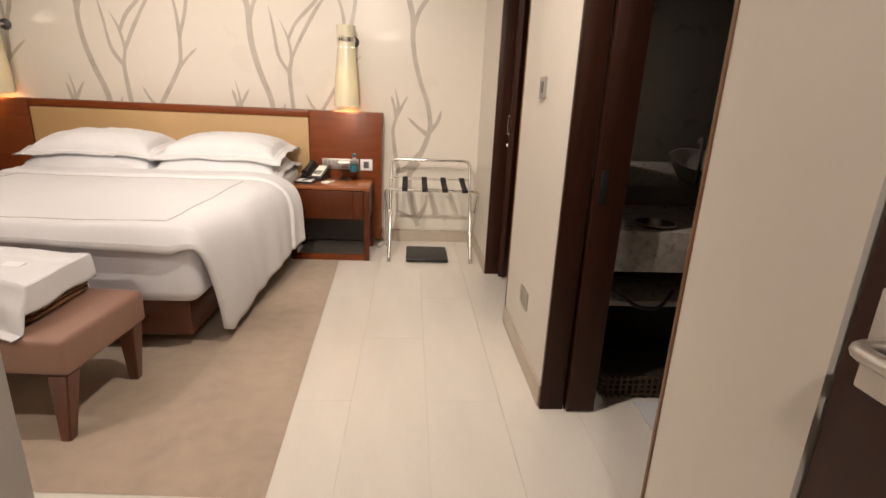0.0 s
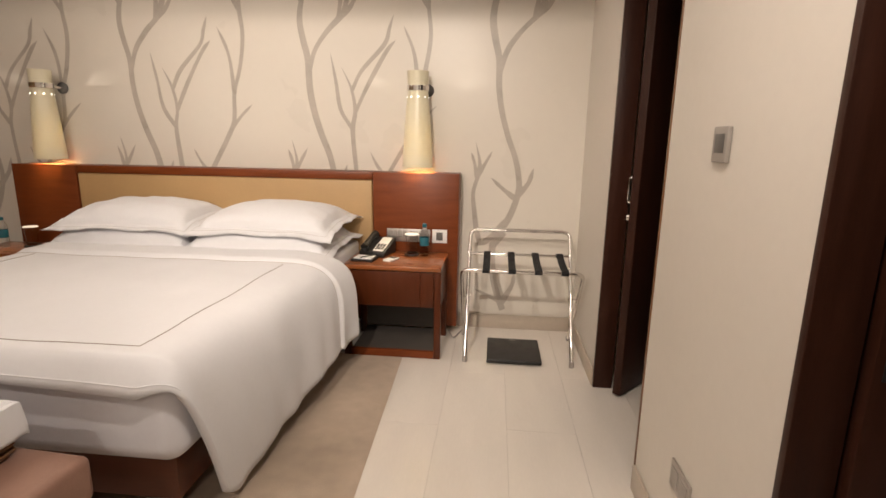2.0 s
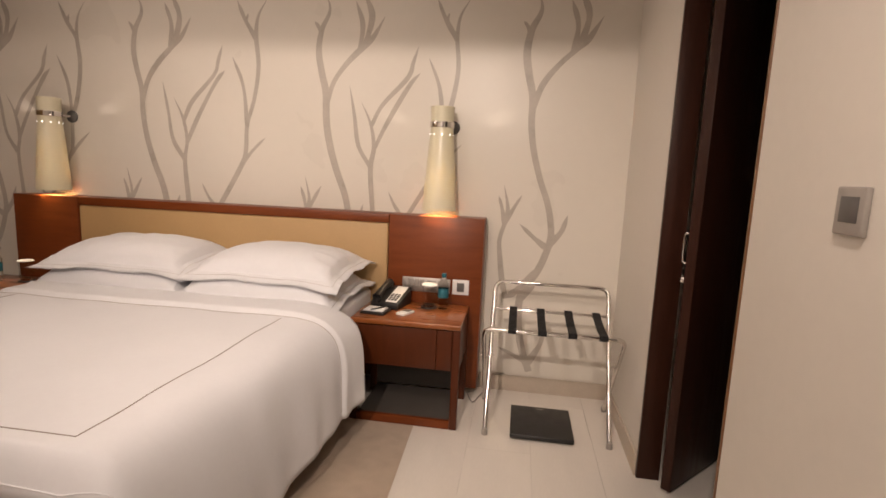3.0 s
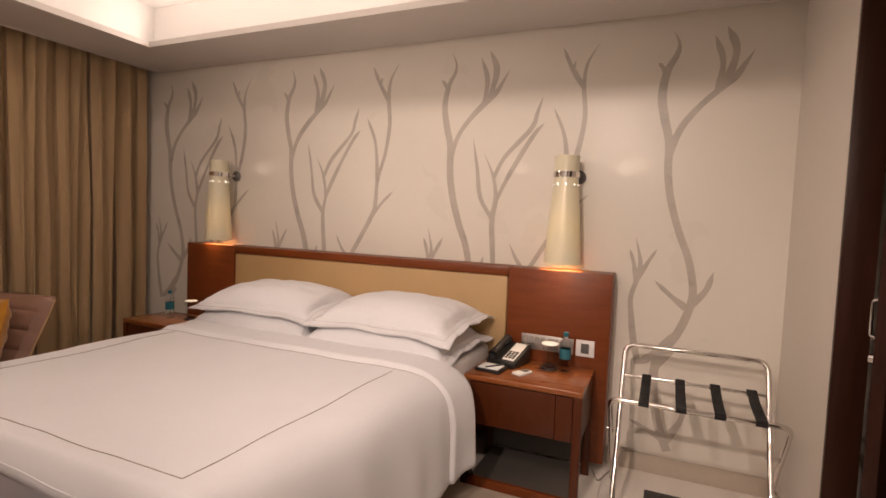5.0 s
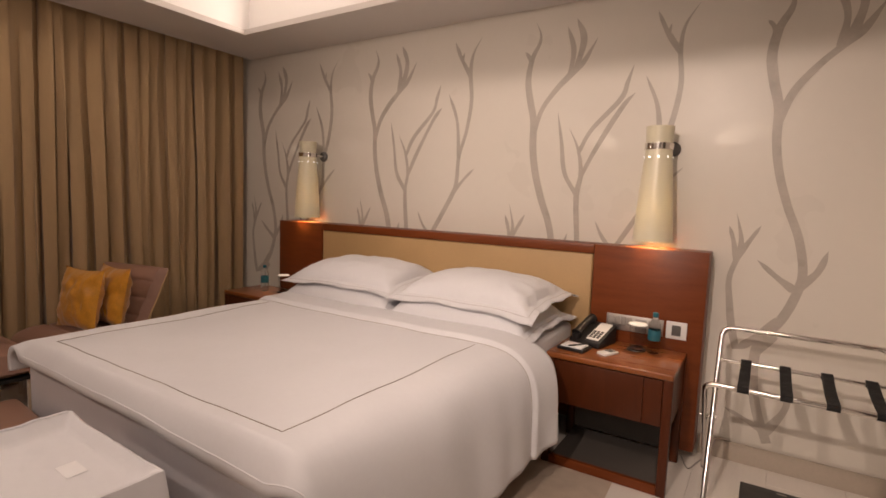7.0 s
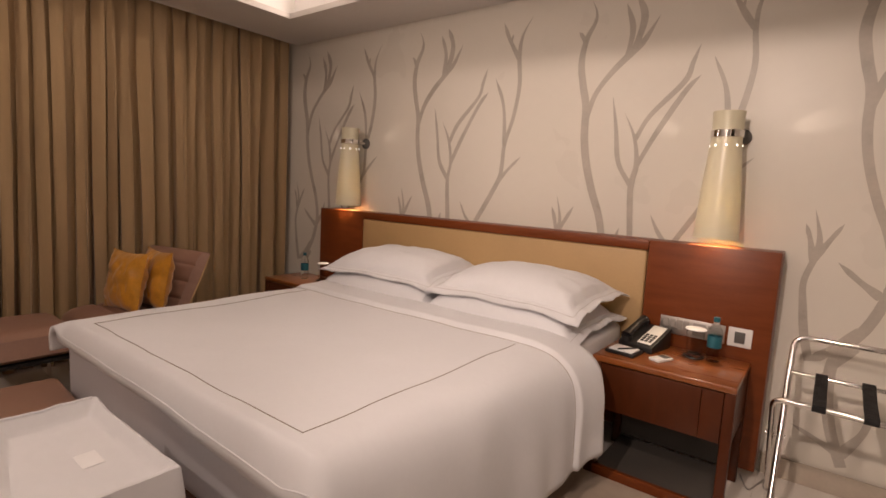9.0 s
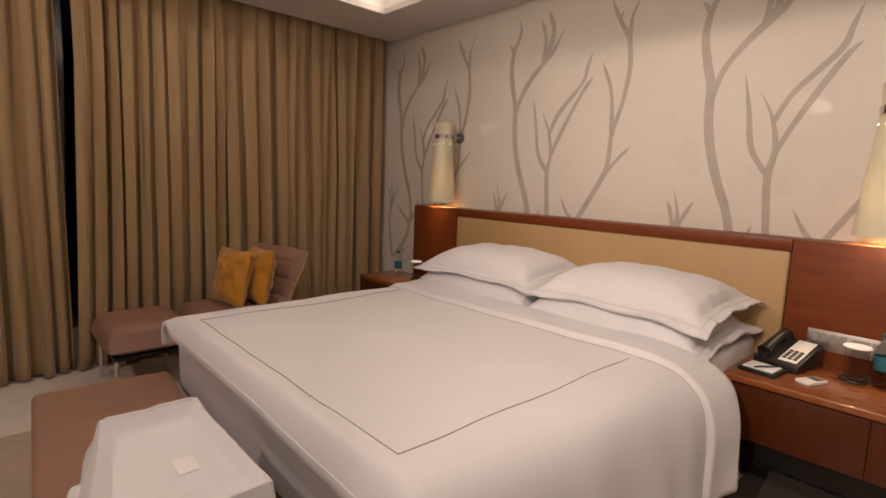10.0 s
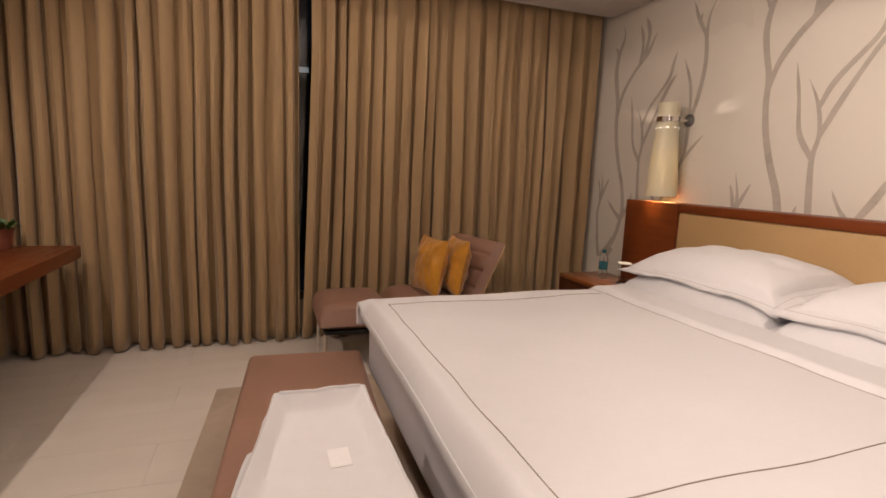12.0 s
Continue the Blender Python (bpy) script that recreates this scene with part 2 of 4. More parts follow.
def round_corner(pts, r, n=6):
    """A polyline with its inner corners rounded."""
    pts = [Vector(p) for p in pts]
    out = [pts[0]]
    for a, b, c in zip(pts, pts[1:], pts[2:]):
        p, q = b + (a - b).normalized() * r, b + (c - b).normalized() * r
        out += [p.lerp(b, t).lerp(b.lerp(q, t), t) for t in (i / n for i in range(n + 1))]
    return out + [pts[-1]]


def shade_auto(me):
    me.polygons.foreach_set("use_smooth", [True] * len(me.polygons))
    me.set_sharp_from_angle(angle=radians(38))


def mesh_of(name, bm, material, origin=(0, 0, 0)):
    me = bpy.data.meshes.new(name)
    bmesh.ops.recalc_face_normals(bm, faces=bm.faces)
    bm.to_mesh(me)
    bm.free()
    me.transform(Matrix.Translation([-c for c in origin]))
    me.materials.append(material)
    shade_auto(me)
    return me


ROOT = {}


def thing(name, at, label, category, group="", kind="", turn=0.0):
    ob = new(name)
    ob.empty_display_size = 0.1
    ob.matrix_world = pose(*at, 0, 0, turn)
    ROOT[ob.name] = tuple(at)
    return tagged(ob, label, category, group, kind)


def part(name, bm, material, parent, label="", local=False):
    """One mesh under a thing or a part; built at its true place unless local."""
    origin = (0, 0, 0) if local else ROOT.get(parent.name, (0, 0, 0))
    ob = new(name, mesh_of(name, bm, material, origin))
    ROOT[ob.name] = ROOT.get(parent.name, (0, 0, 0))
    ob.parent = parent
    return tagged(ob, label)


def solid(name, bm, material, label, category, group="", kind="", at=None):
    ob = new(name, mesh_of(name, bm, material, at or (0, 0, 0)))
    if at:
        ob.location = at
        ROOT[ob.name] = tuple(at)
    return tagged(ob, label, category, group, kind)


def S(name, lo, hi, material, label, bevel=0.0):
    return solid(name, box(lo, hi, bevel), material, label, "structure", kind="structure")


# ---- structure ----
NY, EX, SY, WX = 4.98, 0.66, 0.62, -4.36
wall_north = S("wall_north", (WX - 0.1, NY, 0), (1.9, NY + 0.12, 2.95), M_LACQ, "glossy cream feature wall behind the bed")
S("wall_east_1", (EX, 4.12, 0), (EX + 0.1, NY, CEIL), M_WALL, "cream painted wall beside the luggage rack")
S("wall_east_2", (EX, 2.36, 0), (EX + 0.1, 3.245, CEIL), M_WALL, "cream painted wall with thermostat and socket")
S("wall_east_3", (EX, 1.04, 0), (EX + 0.1, 1.425, CEIL), M_WALL, "cream painted wall by the bathroom door")
S("wall_east_4", (EX, -1.6, 0), (EX + 0.1, 0.12, CEIL), M_WALL, "cream painted entry wall")
S("wall_east_lintel_1", (EX, 3.245, 2.42), (EX + 0.1, 4.12, CEIL), M_WALL, "cream wall over the closet door")
S("wall_east_lintel_2", (EX, 1.425, 2.30), (EX + 0.1, 2.36, CEIL), M_WALL, "cream wall over the bathroom door")
S("wall_east_lintel_3", (EX, 0.12, 2.12), (EX + 0.1, 1.04, CEIL), M_WALL, "cream wall over the brown door")
S("wall_south", (WX - 0.1, SY - 0.1, 0), (-0.95, SY, 2.95), M_WALL, "cream painted wall behind the desk")
S("wall_entry", (-0.95, -1.6, 0), (-0.33, 0.90, CEIL), M_WALL, "cream painted pier of the entry passage")
S("wall_entry_end", (-0.33, -1.7, 0), (EX, -1.6, CEIL), M_WALL, "cream painted end of the entry passage")
S("wall_west_sill", (WX - 0.1, SY, 0), (WX, NY, 0.25), M_WALL, "low wall under the window")
S("wall_west_head", (WX - 0.1, SY, 2.62), (WX, NY, 2.95), M_WALL, "wall over the window")
S("wall_bath_end", (2.6, 0.9, 0), (2.7, 3.1, CEIL), M_BATH, "bathroom wall darkened for the dim room")
S("wall_bath_south", (EX + 0.1, 0.94, 0), (2.7, 1.04, CEIL), M_BATH, "bathroom wall darkened for the dim room")
S("wall_bath_north", (EX + 0.1, 3.0, 0), (2.7, 3.1, CEIL), M_BATH, "bathroom wall behind the basin, darkened for the dim room")
S("wall_closet_back", (1.9, 3.1, 0), (2.0, NY + 0.12, CEIL), M_RECESS, "closet wall darkened to near black for the shade inside")
S("ceiling_side_rooms", (EX + 0.1, 0.94, CEIL), (2.7, NY + 0.12, CEIL + 0.1), M_CEIL, "dim ceiling of the side rooms")
S("ground_slab", (WX - 0.1, -1.7, -0.12), (2.7, NY + 0.12, -0.012), M_GROUT, "screed under the floor tiles")

# ceiling with the lit recess
bm = bmesh.new()
x0, x1, y0, y1 = TRAY
PX = -4.07                                                 # edge of the curtain pocket
for lo, hi in (((PX, y1, CEIL), (EX, NY, CEIL + 0.04)), ((PX, -1.6, CEIL), (EX, y0, CEIL + 0.04)),
               ((PX, y0, CEIL), (x0, y1, CEIL + 0.04)), ((x1, y0, CEIL), (EX, y1, CEIL + 0.04)),
               ((PX - 0.012, SY, CEIL - 0.004), (PX, NY, 2.95)),
               ((PX, y0 - 0.035, CEIL - 0.088), (EX, y0 - 0.005, CEIL + 0.001))):      # unseen lip, added to cast the level shadow line on the bed wall
    box(lo, hi, bm=bm)
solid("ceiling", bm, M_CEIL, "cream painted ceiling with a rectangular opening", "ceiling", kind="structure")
bm = bmesh.new()
w = 0.16
for lo, hi in (((PX, y1 + w, CEIL + 0.04), (EX, NY, 2.95)), ((PX, -1.6, CEIL + 0.04), (EX, y0 - w, 2.95)),
               ((PX, y0 - w, CEIL + 0.04), (x0 - w, y1 + w, 2.95)), ((x1 + w, y0 - w, CEIL + 0.04), (EX, y1 + w, 2.95)),
               ((WX - 0.1, -1.6, 2.95), (EX, NY, 3.05))):
    box(lo, hi, bm=bm)
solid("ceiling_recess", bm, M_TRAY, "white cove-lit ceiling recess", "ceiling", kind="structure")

# skirting
S("baseboard_north", (-0.17, NY - 0.014, 0), (EX, NY, 0.105), M_SKIRT, "beige stone skirting", 0.003)
S("baseboard_north_west", (WX, NY - 0.014, 0), (-3.5, NY, 0.105), M_SKIRT, "beige stone skirting", 0.003)
S("baseboard_east_1", (EX - 0.012, 4.12, 0), (EX, NY - 0.014, 0.105), M_SKIRT, "beige stone skirting", 0.003)
S("baseboard_east_2", (EX - 0.012, 2.36, 0), (EX, 3.24, 0.105), M_SKIRT, "beige stone skirting", 0.003)
S("baseboard_east_3", (EX - 0.012, 1.04, 0), (EX, 1.42, 0.105), M_SKIRT, "beige stone skirting", 0.003)

# branches printed on the feature wall


def ribbon(pts, w0, w1, bm, y):
    path = smooth_path([(x, 0, z) for x, z in pts], 7)
    n = len(path) - 1
    rows = []
    for i, p in enumerate(path):
        d = (path[min(i + 1, n)] - path[max(i - 1, 0)]).normalized()
        s = Vector((d.z, 0, -d.x))
        t = i / n
        wd = 0.9 * (w0 * (1 - t) + w1 * t) * (1.0 if t < 0.74 else max(0.05, (1 - ((t - 0.74) / 0.26) ** 1.6)))
        wd *= 1 + 0.12 * math.sin(9 * t + 3 * pts[0][0])
        rows.append((bm.verts.new((p.x + s.x * wd, y, p.z + s.z * wd)), bm.verts.new((p.x - s.x * wd, y, p.z - s.z * wd))))
    for (a, b), (c, d) in zip(rows, rows[1:]):
        bm.faces.new((a, b, d, c))


TREES = {
    "tall": [([(0.15, 0.14), (0.09, 0.31), (0.06, 0.49), (0.07, 0.66), (0.16, 0.81), (0.21, 0.94), (0.23, 1.06), (0.20, 1.23), (0.14, 1.39), (0.09, 1.56), (0.065, 1.72), (0.06, 1.89), (0.03, 2.02), (0.01, 2.15), (0.03, 2.28), (0.075, 2.37), (0.08, 2.43), (0.05, 2.5)], 0.024, 0.024),
             ([(0.03, 2.25), (0.005, 2.30), (-0.02, 2.33)], 0.018, 0.008),
             ([(0.062, 1.80), (0.112, 1.955), (0.20, 2.075), (0.30, 2.17), (0.37, 2.235), (0.445, 2.36)], 0.018, 0.022),
             ([(0.285, 2.165), (0.30, 2.31), (0.255, 2.45)], 0.018, 0.016), ([(0.32, 2.19), (0.36, 2.36), (0.312, 2.49)], 0.022, 0.020)],
    "stem": [([(0.20, 0.97), (0.12, 1.03), (0.03, 1.11)], 0.022, 0.010), ([(0.22, 0.99), (0.29, 1.07), (0.325, 1.18)], 0.026, 0.012),
             ([(0.15, 0.80), (0.05, 0.69), (-0.03, 0.62)], 0.026, 0.022), ([(0.14, 0.72), (0.06, 0.60), (0.02, 0.5)], 0.02, 0.015),
             ([(0.14, 0.20), (0.03, 0.25), (-0.06, 0.29)], 0.02, 0.008), ([(0.14, 0.2), (0.21, 0.33), (0.225, 0.43)], 0.025, 0.012)],
    "sprig": [([(-0.03, 0.62), (-0.06, 0.74), (-0.08, 0.88), (-0.09, 1.0), (-0.06, 1.12), (-0.05, 1.21), (-0.08, 1.35)], 0.02, 0.014),
              ([(-0.065, 1.10), (-0.085, 1.2), (-0.11, 1.28)], 0.016, 0.010), ([(-0.065, 1.11), (-0.01, 1.21), (0.035, 1.29)], 0.018, 0.008)],
    "forked": [([(0.40, 1.0), (0.39, 1.14), (0.37, 1.41), (0.39, 1.55), (0.365, 1.7), (0.30, 1.84)], 0.022, 0.010),
               ([(0.365, 1.43), (0.285, 1.56), (0.255, 1.75), (0.22, 1.94)], 0.018, 0.010),
               ([(0.39, 1.54), (0.48, 1.72), (0.61, 1.94), (0.68, 2.02)], 0.016, 0.016),
               ([(0.37, 1.69), (0.44, 1.82), (0.60, 1.99), (0.635, 2.09), (0.665, 2.18)], 0.016, 0.014)],
    "antler": [([(0.60, 1.08), (0.65, 1.16), (0.80, 1.42), (0.825, 1.52), (0.835, 1.67), (0.89, 1.85), (0.92, 2.05), (0.905, 2.23), (0.92, 2.36), (0.985, 2.47)], 0.018, 0.016),
               ([(0.905, 2.22), (0.83, 2.34), (0.775, 2.46)], 0.018, 0.012), ([(0.835, 2.32), (0.85, 2.38)], 0.012, 0.006),
               ([(0.835, 1.66), (0.81, 1.92), (0.735, 2.11)], 0.016, 0.011), ([(0.80, 1.42), (0.88, 1.51), (0.965, 1.59)], 0.016, 0.008),
               ([(0.60, 1.10), (0.54, 1.18), (0.495, 1.27)], 0.016, 0.007)],
}
depth = 0.001
for k, off in enumerate((0.0, -1.325, -2.65, -3.975)):
    for name, strokes in TREES.items():
        if k == 0 and name in ("forked", "antler"):
            continue
        bm = bmesh.new()
        for i, (pts, wa, wb) in enumerate(strokes):
            pts = [(max(x + off, WX + 0.02), z) for x, z in pts]
            depth += 0.00017
            ribbon(pts, wa, wb, bm, NY - 0.0008 - depth % 0.003)
        o = part("printed_branch", bm, M_PRINT, wall_north)

# floor tiles (children of the floor), rug
floor = S("floor", (WX - 0.1, -1.7, -0.012), (2.6, NY, -0.004), M_GROUT, "large cream porcelain floor tiles with thin joints")
TW, TL = 0.33, 1.2
tile_me = mesh_of("tile", box((0.0006, 0.0006, -0.006), (TW - 0.0006, TL - 0.0004, 0.0), 0.0003, 1), M_TILE)
for i in range(-14, 8):
    for j in range(-2, 5):
        ty = j * TL + (0.6 if i % 2 else 0.0)
        tx = i * TW + 0.16
        if ty > NY - 0.05 or ty + TL < -1.6:
            continue
        o = new("tile", tile_me)
        o.location = (tx, ty, 0)
        o.parent = floor



def rug_top(u, v):
    x = (-3.36 + 2.97 * u) * (1 - v) + (-3.42 + 2.935 * u) * v
    y = (2.0 - 0.17 * u) * (1 - v) + 4.36 * v
    e = min(u, 1 - u, v, 1 - v)
    return (x, y, 0.002 + (0.007 if e > 0 else 0) + 0.0012 * noise.noise((x * 5, y * 5, 0)))


solid("rug", sheet(rug_top, 60, 50), M_RUG, "large beige mottled wool rug under the bed", "rug")

# window behind the curtains
window_1 = thing("window_1", (WX - 0.05, 2.55, 0.25), "dark night window behind the curtains", "window", kind="structure")
part("window_frame", box((WX - 0.08, SY, 0.25), (WX - 0.02, NY, 0.31)), M_DGREY, window_1)
part("window_frame", box((WX - 0.08, SY, 2.56), (WX - 0.02, NY, 2.62)), M_DGREY, window_1)
for y in (0.65, 2.1, 3.5, 4.93):
    part("mullion", box((WX - 0.08, y - 0.03, 0.31), (WX - 0.02, y + 0.03, 2.56)), M_DGREY, window_1)
part("pane", box((WX - 0.055, SY, 0.31), (WX - 0.045, NY, 2.56)), M_GLASS, window_1)
solid("backdrop", box((-60, -20, -10), (-59.5, 40, 14)), M_NIGHT, "dark night outside", "backdrop", kind="structure")

# added strip, lined up to show as a glint between the curtains
solid("glint_strip", box((-59.4, 4.6, 11.4), (-59.2, 6.6, 11.9)), M_GLINT, "pale glowing strip added for the glint in the curtain gap", "window")

# ---- door linings ----


def lining(name, y_a, y_b, top, depth_a, depth_b, label):
    d = thing(name, (EX, y_a, 0), label, "door frame", kind="structure")
    part("jamb", box((EX - 0.004, y_b, 0), (EX + depth_b, y_b + 0.022, top), 0.002), M_DARK, d)
    part("jamb", box((EX - 0.004, y_a - 0.012, 0), (EX + depth_a, y_a, top), 0.002), M_EDGE, d)
    part("head", box((EX - 0.004, y_a, top - 0.02), (EX + depth_a, y_b, top), 0.002), M_DARK, d)
    return d


door_1 = lining("door_1", 3.255, 4.10, 2.42, 0.1, 0.1, "dark brown closet door frame with the door ajar")
leaf = part("door_leaf", box((0, 0, 0.012), (0.045, 0.5, 2.39), 0.003), M_DARK, door_1, local=True)
leaf.location = (0.085, 4.02 - 3.255, 0)
leaf.rotation_euler = (0, 0, radians(-43))
h = tube(round_corner([(0.006, 0.03, 1.19), (-0.028, 0.03, 1.19), (-0.028, 0.03, 1.06), (0.006, 0.03, 1.06)], 0.012), 0.006)
part("handle", h, M_CHROME, leaf, "chrome pull handle", local=True)
k = part("lock_knob", lathe([(0, 0), (0.018, 0.002), (0.018, 0.02), (0.012, 0.026), (0, 0.027)]), M_CHROME, leaf, "chrome lock knob", local=True)
k.matrix_basis = pose(0.0, 0.03, 0.985, 0, -90, 0)

door_2 = lining("door_2", 1.437, 2.338, 2.30, 0.1, 0.10, "dark brown bathroom door frame standing open")
part("sliding_door_edge", box((EX + 0.108, 2.315, 0.008), (EX + 0.232, 2.355, 2.28), 0.003), M_DARK, door_2)
part("strike_plate", box((EX + 0.125, 2.3115, 0.93), (EX + 0.155, 2.315, 1.06), 0.001), M_BLACK, door_2, "dark metal lock plate")
part("keyhole", box((EX + 0.136, 2.3105, 0.985), (EX + 0.144, 2.3116, 1.02)), M_BLACK, door_2)

door_3 = thing("door_3", (EX, 0.58, 0), "dark brown door with steel lever handle", "door", kind="structure")
part("door_leaf", box((EX + 0.005, 0.14, 0.01), (EX + 0.045, 1.03, 2.10), 0.003), M_DARK, door_3)
hd = part("lever_handle", tube(round_corner([(EX + 0.005, 0.965, 1.03), (EX - 0.05, 0.965, 1.03), (EX - 0.05, 0.83, 1.03)], 0.02), 0.011), M_STEEL, door_3, "brushed steel lever")
part("rose", box((EX - 0.004, 0.935, 0.96), (EX + 0.005, 0.995, 1.10), 0.003), M_STEEL, hd)

# ---- bed ----
BX0, BX1, BY0 = -2.70, -0.93, 2.73


def soft_box(lo, hi, r, seg=5):
    return box(lo, hi, r, seg)


headboard = thing("headboard", (-1.83, 4.89, 0), "red mahogany headboard with a tan leather panel", "headboard")
HB0, HB1, HF, HT = -3.478, -0.178, 4.80, 1.14
part("side_panel", box((-0.772, HF, 0.06), (HB1, NY - 0.003, HT), 0.004), M_WOOD, headboard)
part("side_panel", box((HB0, HF, 0.06), (-2.972, NY - 0.003, HT), 0.004), M_WOOD, headboard)
part("top_rail", box((-2.970, HF, 1.085), (-0.774, NY - 0.003, HT), 0.004), M_WOOD, headboard)
part("backing", box((-2.970, HF + 0.06, 0.06), (-0.774, NY - 0.003, 1.084)), M_WOOD, headboard)
part("padded_panel", soft_box((-2.965, HF + 0.004, 0.3), (-0.779, HF + 0.07, 1.083), 0.012, 3), M_TAN, headboard, "tan leather padded panel")

bed = thing("bed", (-1.82, 3.75, 0), "king bed with white mattress on a brown veneer base", "bed")
part("base", box((-2.58, 2.86, 0.075), (-1.02, 4.79, 0.300), 0.01), M_BASE, bed, "red brown veneer bed base")
part("plinth", box((-2.4, 3.05, 0.009), (-1.2, 4.7, 0.076)), M_BLACK, bed)
part("mattress", soft_box((BX0 + 0.015, BY0, 0.295), (BX1 + 0.012, 4.79, 0.665), 0.075, 6), M_SHEET, bed, "white covered mattress")

part("tucked_sheet", soft_box((-1.2, 4.12, 0.40), (-0.868, 4.785, 0.672), 0.03, 4), M_LINEN, bed, "white sheet tucked round the mattress")
DY0, DY1 = 2.685, 4.20
DTOP = 0.69


XL, XR = BX0 + 0.10, BX1 - 0.08          # where the top starts to round over
La, Lt, Lb = 0.42, XR - XL, 0.78


def duvet_pt(u, v, lift=0.0):
    """u across the bed from the far drape to the near one, v from the foot to the head."""
    s = u * (La + Lt + Lb)
    y = DY0 + (DY1 - DY0) * v
    ruf = 0.009 * noise.noise((u * 8, v * 4, 3)) + 0.002 * noise.noise((u * 23, v * 11, 7))
    d = 0.0
    if s < La:
        d = (La - s) / La
        x, z = XL - 0.125 * (1 - (1 - d) ** 2.6), DTOP - 0.15 * d ** 1.7
        x -= 0.02 * noise.noise((0, y * 6, d * 2)) * d
    elif s < La + Lt:
        x, z = XL + (s - La), DTOP
    else:
        d = (s - La - Lt) / Lb
        out = 0.16 + 0.125 * v ** 1.2
        bottom = 0.035 + 0.205 * v ** 0.75 + 0.07 * max(0.0, 1 - v / 0.10) ** 2.2
        fold = 0.030 * noise.noise((2.3, y * 2.6, d)) + 0.005 * math.sin(y * 21 + 2 + 3 * noise.noise((y * 1.7, 1, 1)))
        x = XR + out * (1 - (1 - d) ** 3.4) + d * d * (fold + 0.012 * noise.noise((5, y * 7, d * 3)))
        z = DTOP - (DTOP - bottom) * d ** 2.0
        y += 0.20 * d ** 1.7 * (1 - v) - 0.05 * d * v
    z += ruf
    # the lip that hangs over the foot
    if v < 0.04 and s >= La * 0.5:
        k = (1 - v / 0.04) * (1 - min(1.0, d)) ** (1.3 if s > La else 3)
        z -= (0.085 + 0.05 * max(0.0, min(1.0, (x + 1.6) / 0.6))) * k ** 1.8
        z += 0.004 * math.sin(x * 4.5) * k
    # folded band at the head
    if v > 0.83:
        k = min(1, (v - 0.83) / 0.010) * (1.0 if v < 0.97 else max(0.0, (1 - v) / 0.03))
        side = min(1.0, d * 1.6)
        z += 0.024 * k * (1 - side)
        x += 0.022 * k * side
    return Vector((x, y, z + lift))


duvet = solid("duvet", sheet(duvet_pt, 150, 160), M_LINEN, "smooth white duvet with a folded-back band on the bed", "duvet", at=(-1.82, 3.45, 0.66))
mod = duvet.modifiers.new("thickness", "SOLIDIFY")
mod.thickness, mod.offset = 0.028, -1


def on_duvet(x, y):
    u = (La + x - XL) / (La + Lt + Lb)
    return duvet_pt(u, (y - DY0) / (DY1 - DY0), 0.001)


line = [on_duvet(-2.5 + 0.002 * math.sin(i * 0.7), 3.91 - i * (3.91 - 2.79) / 40) for i in range(41)]
line += [on_duvet(-2.5 + i * 1.445 / 50, 2.79 + 0.002 * math.sin(i * 0.5)) for i in range(1, 51)]
line += [on_duvet(-1.055 + 0.004 * math.sin(i * 0.35), 2.79 + i * 1.12 / 40) for i in range(1, 41)]
part("stitched_line", tube(line, 0.0016, 6), M_PIPE, duvet, "grey brown stitched border line")
line = [duvet_pt(0.16 + 0.66 * i / 90, 0.006, 0.001) for i in range(91)]
part("foot_hem", tube(line, 0.0022, 6), M_LINEN, duvet)
line = [duvet_pt(0.12 + 0.87 * i / 90, 0.827, 0.001) for i in range(91)]
part("fold_seam", tube(line, 0.0018, 6), M_PIPE, duvet)


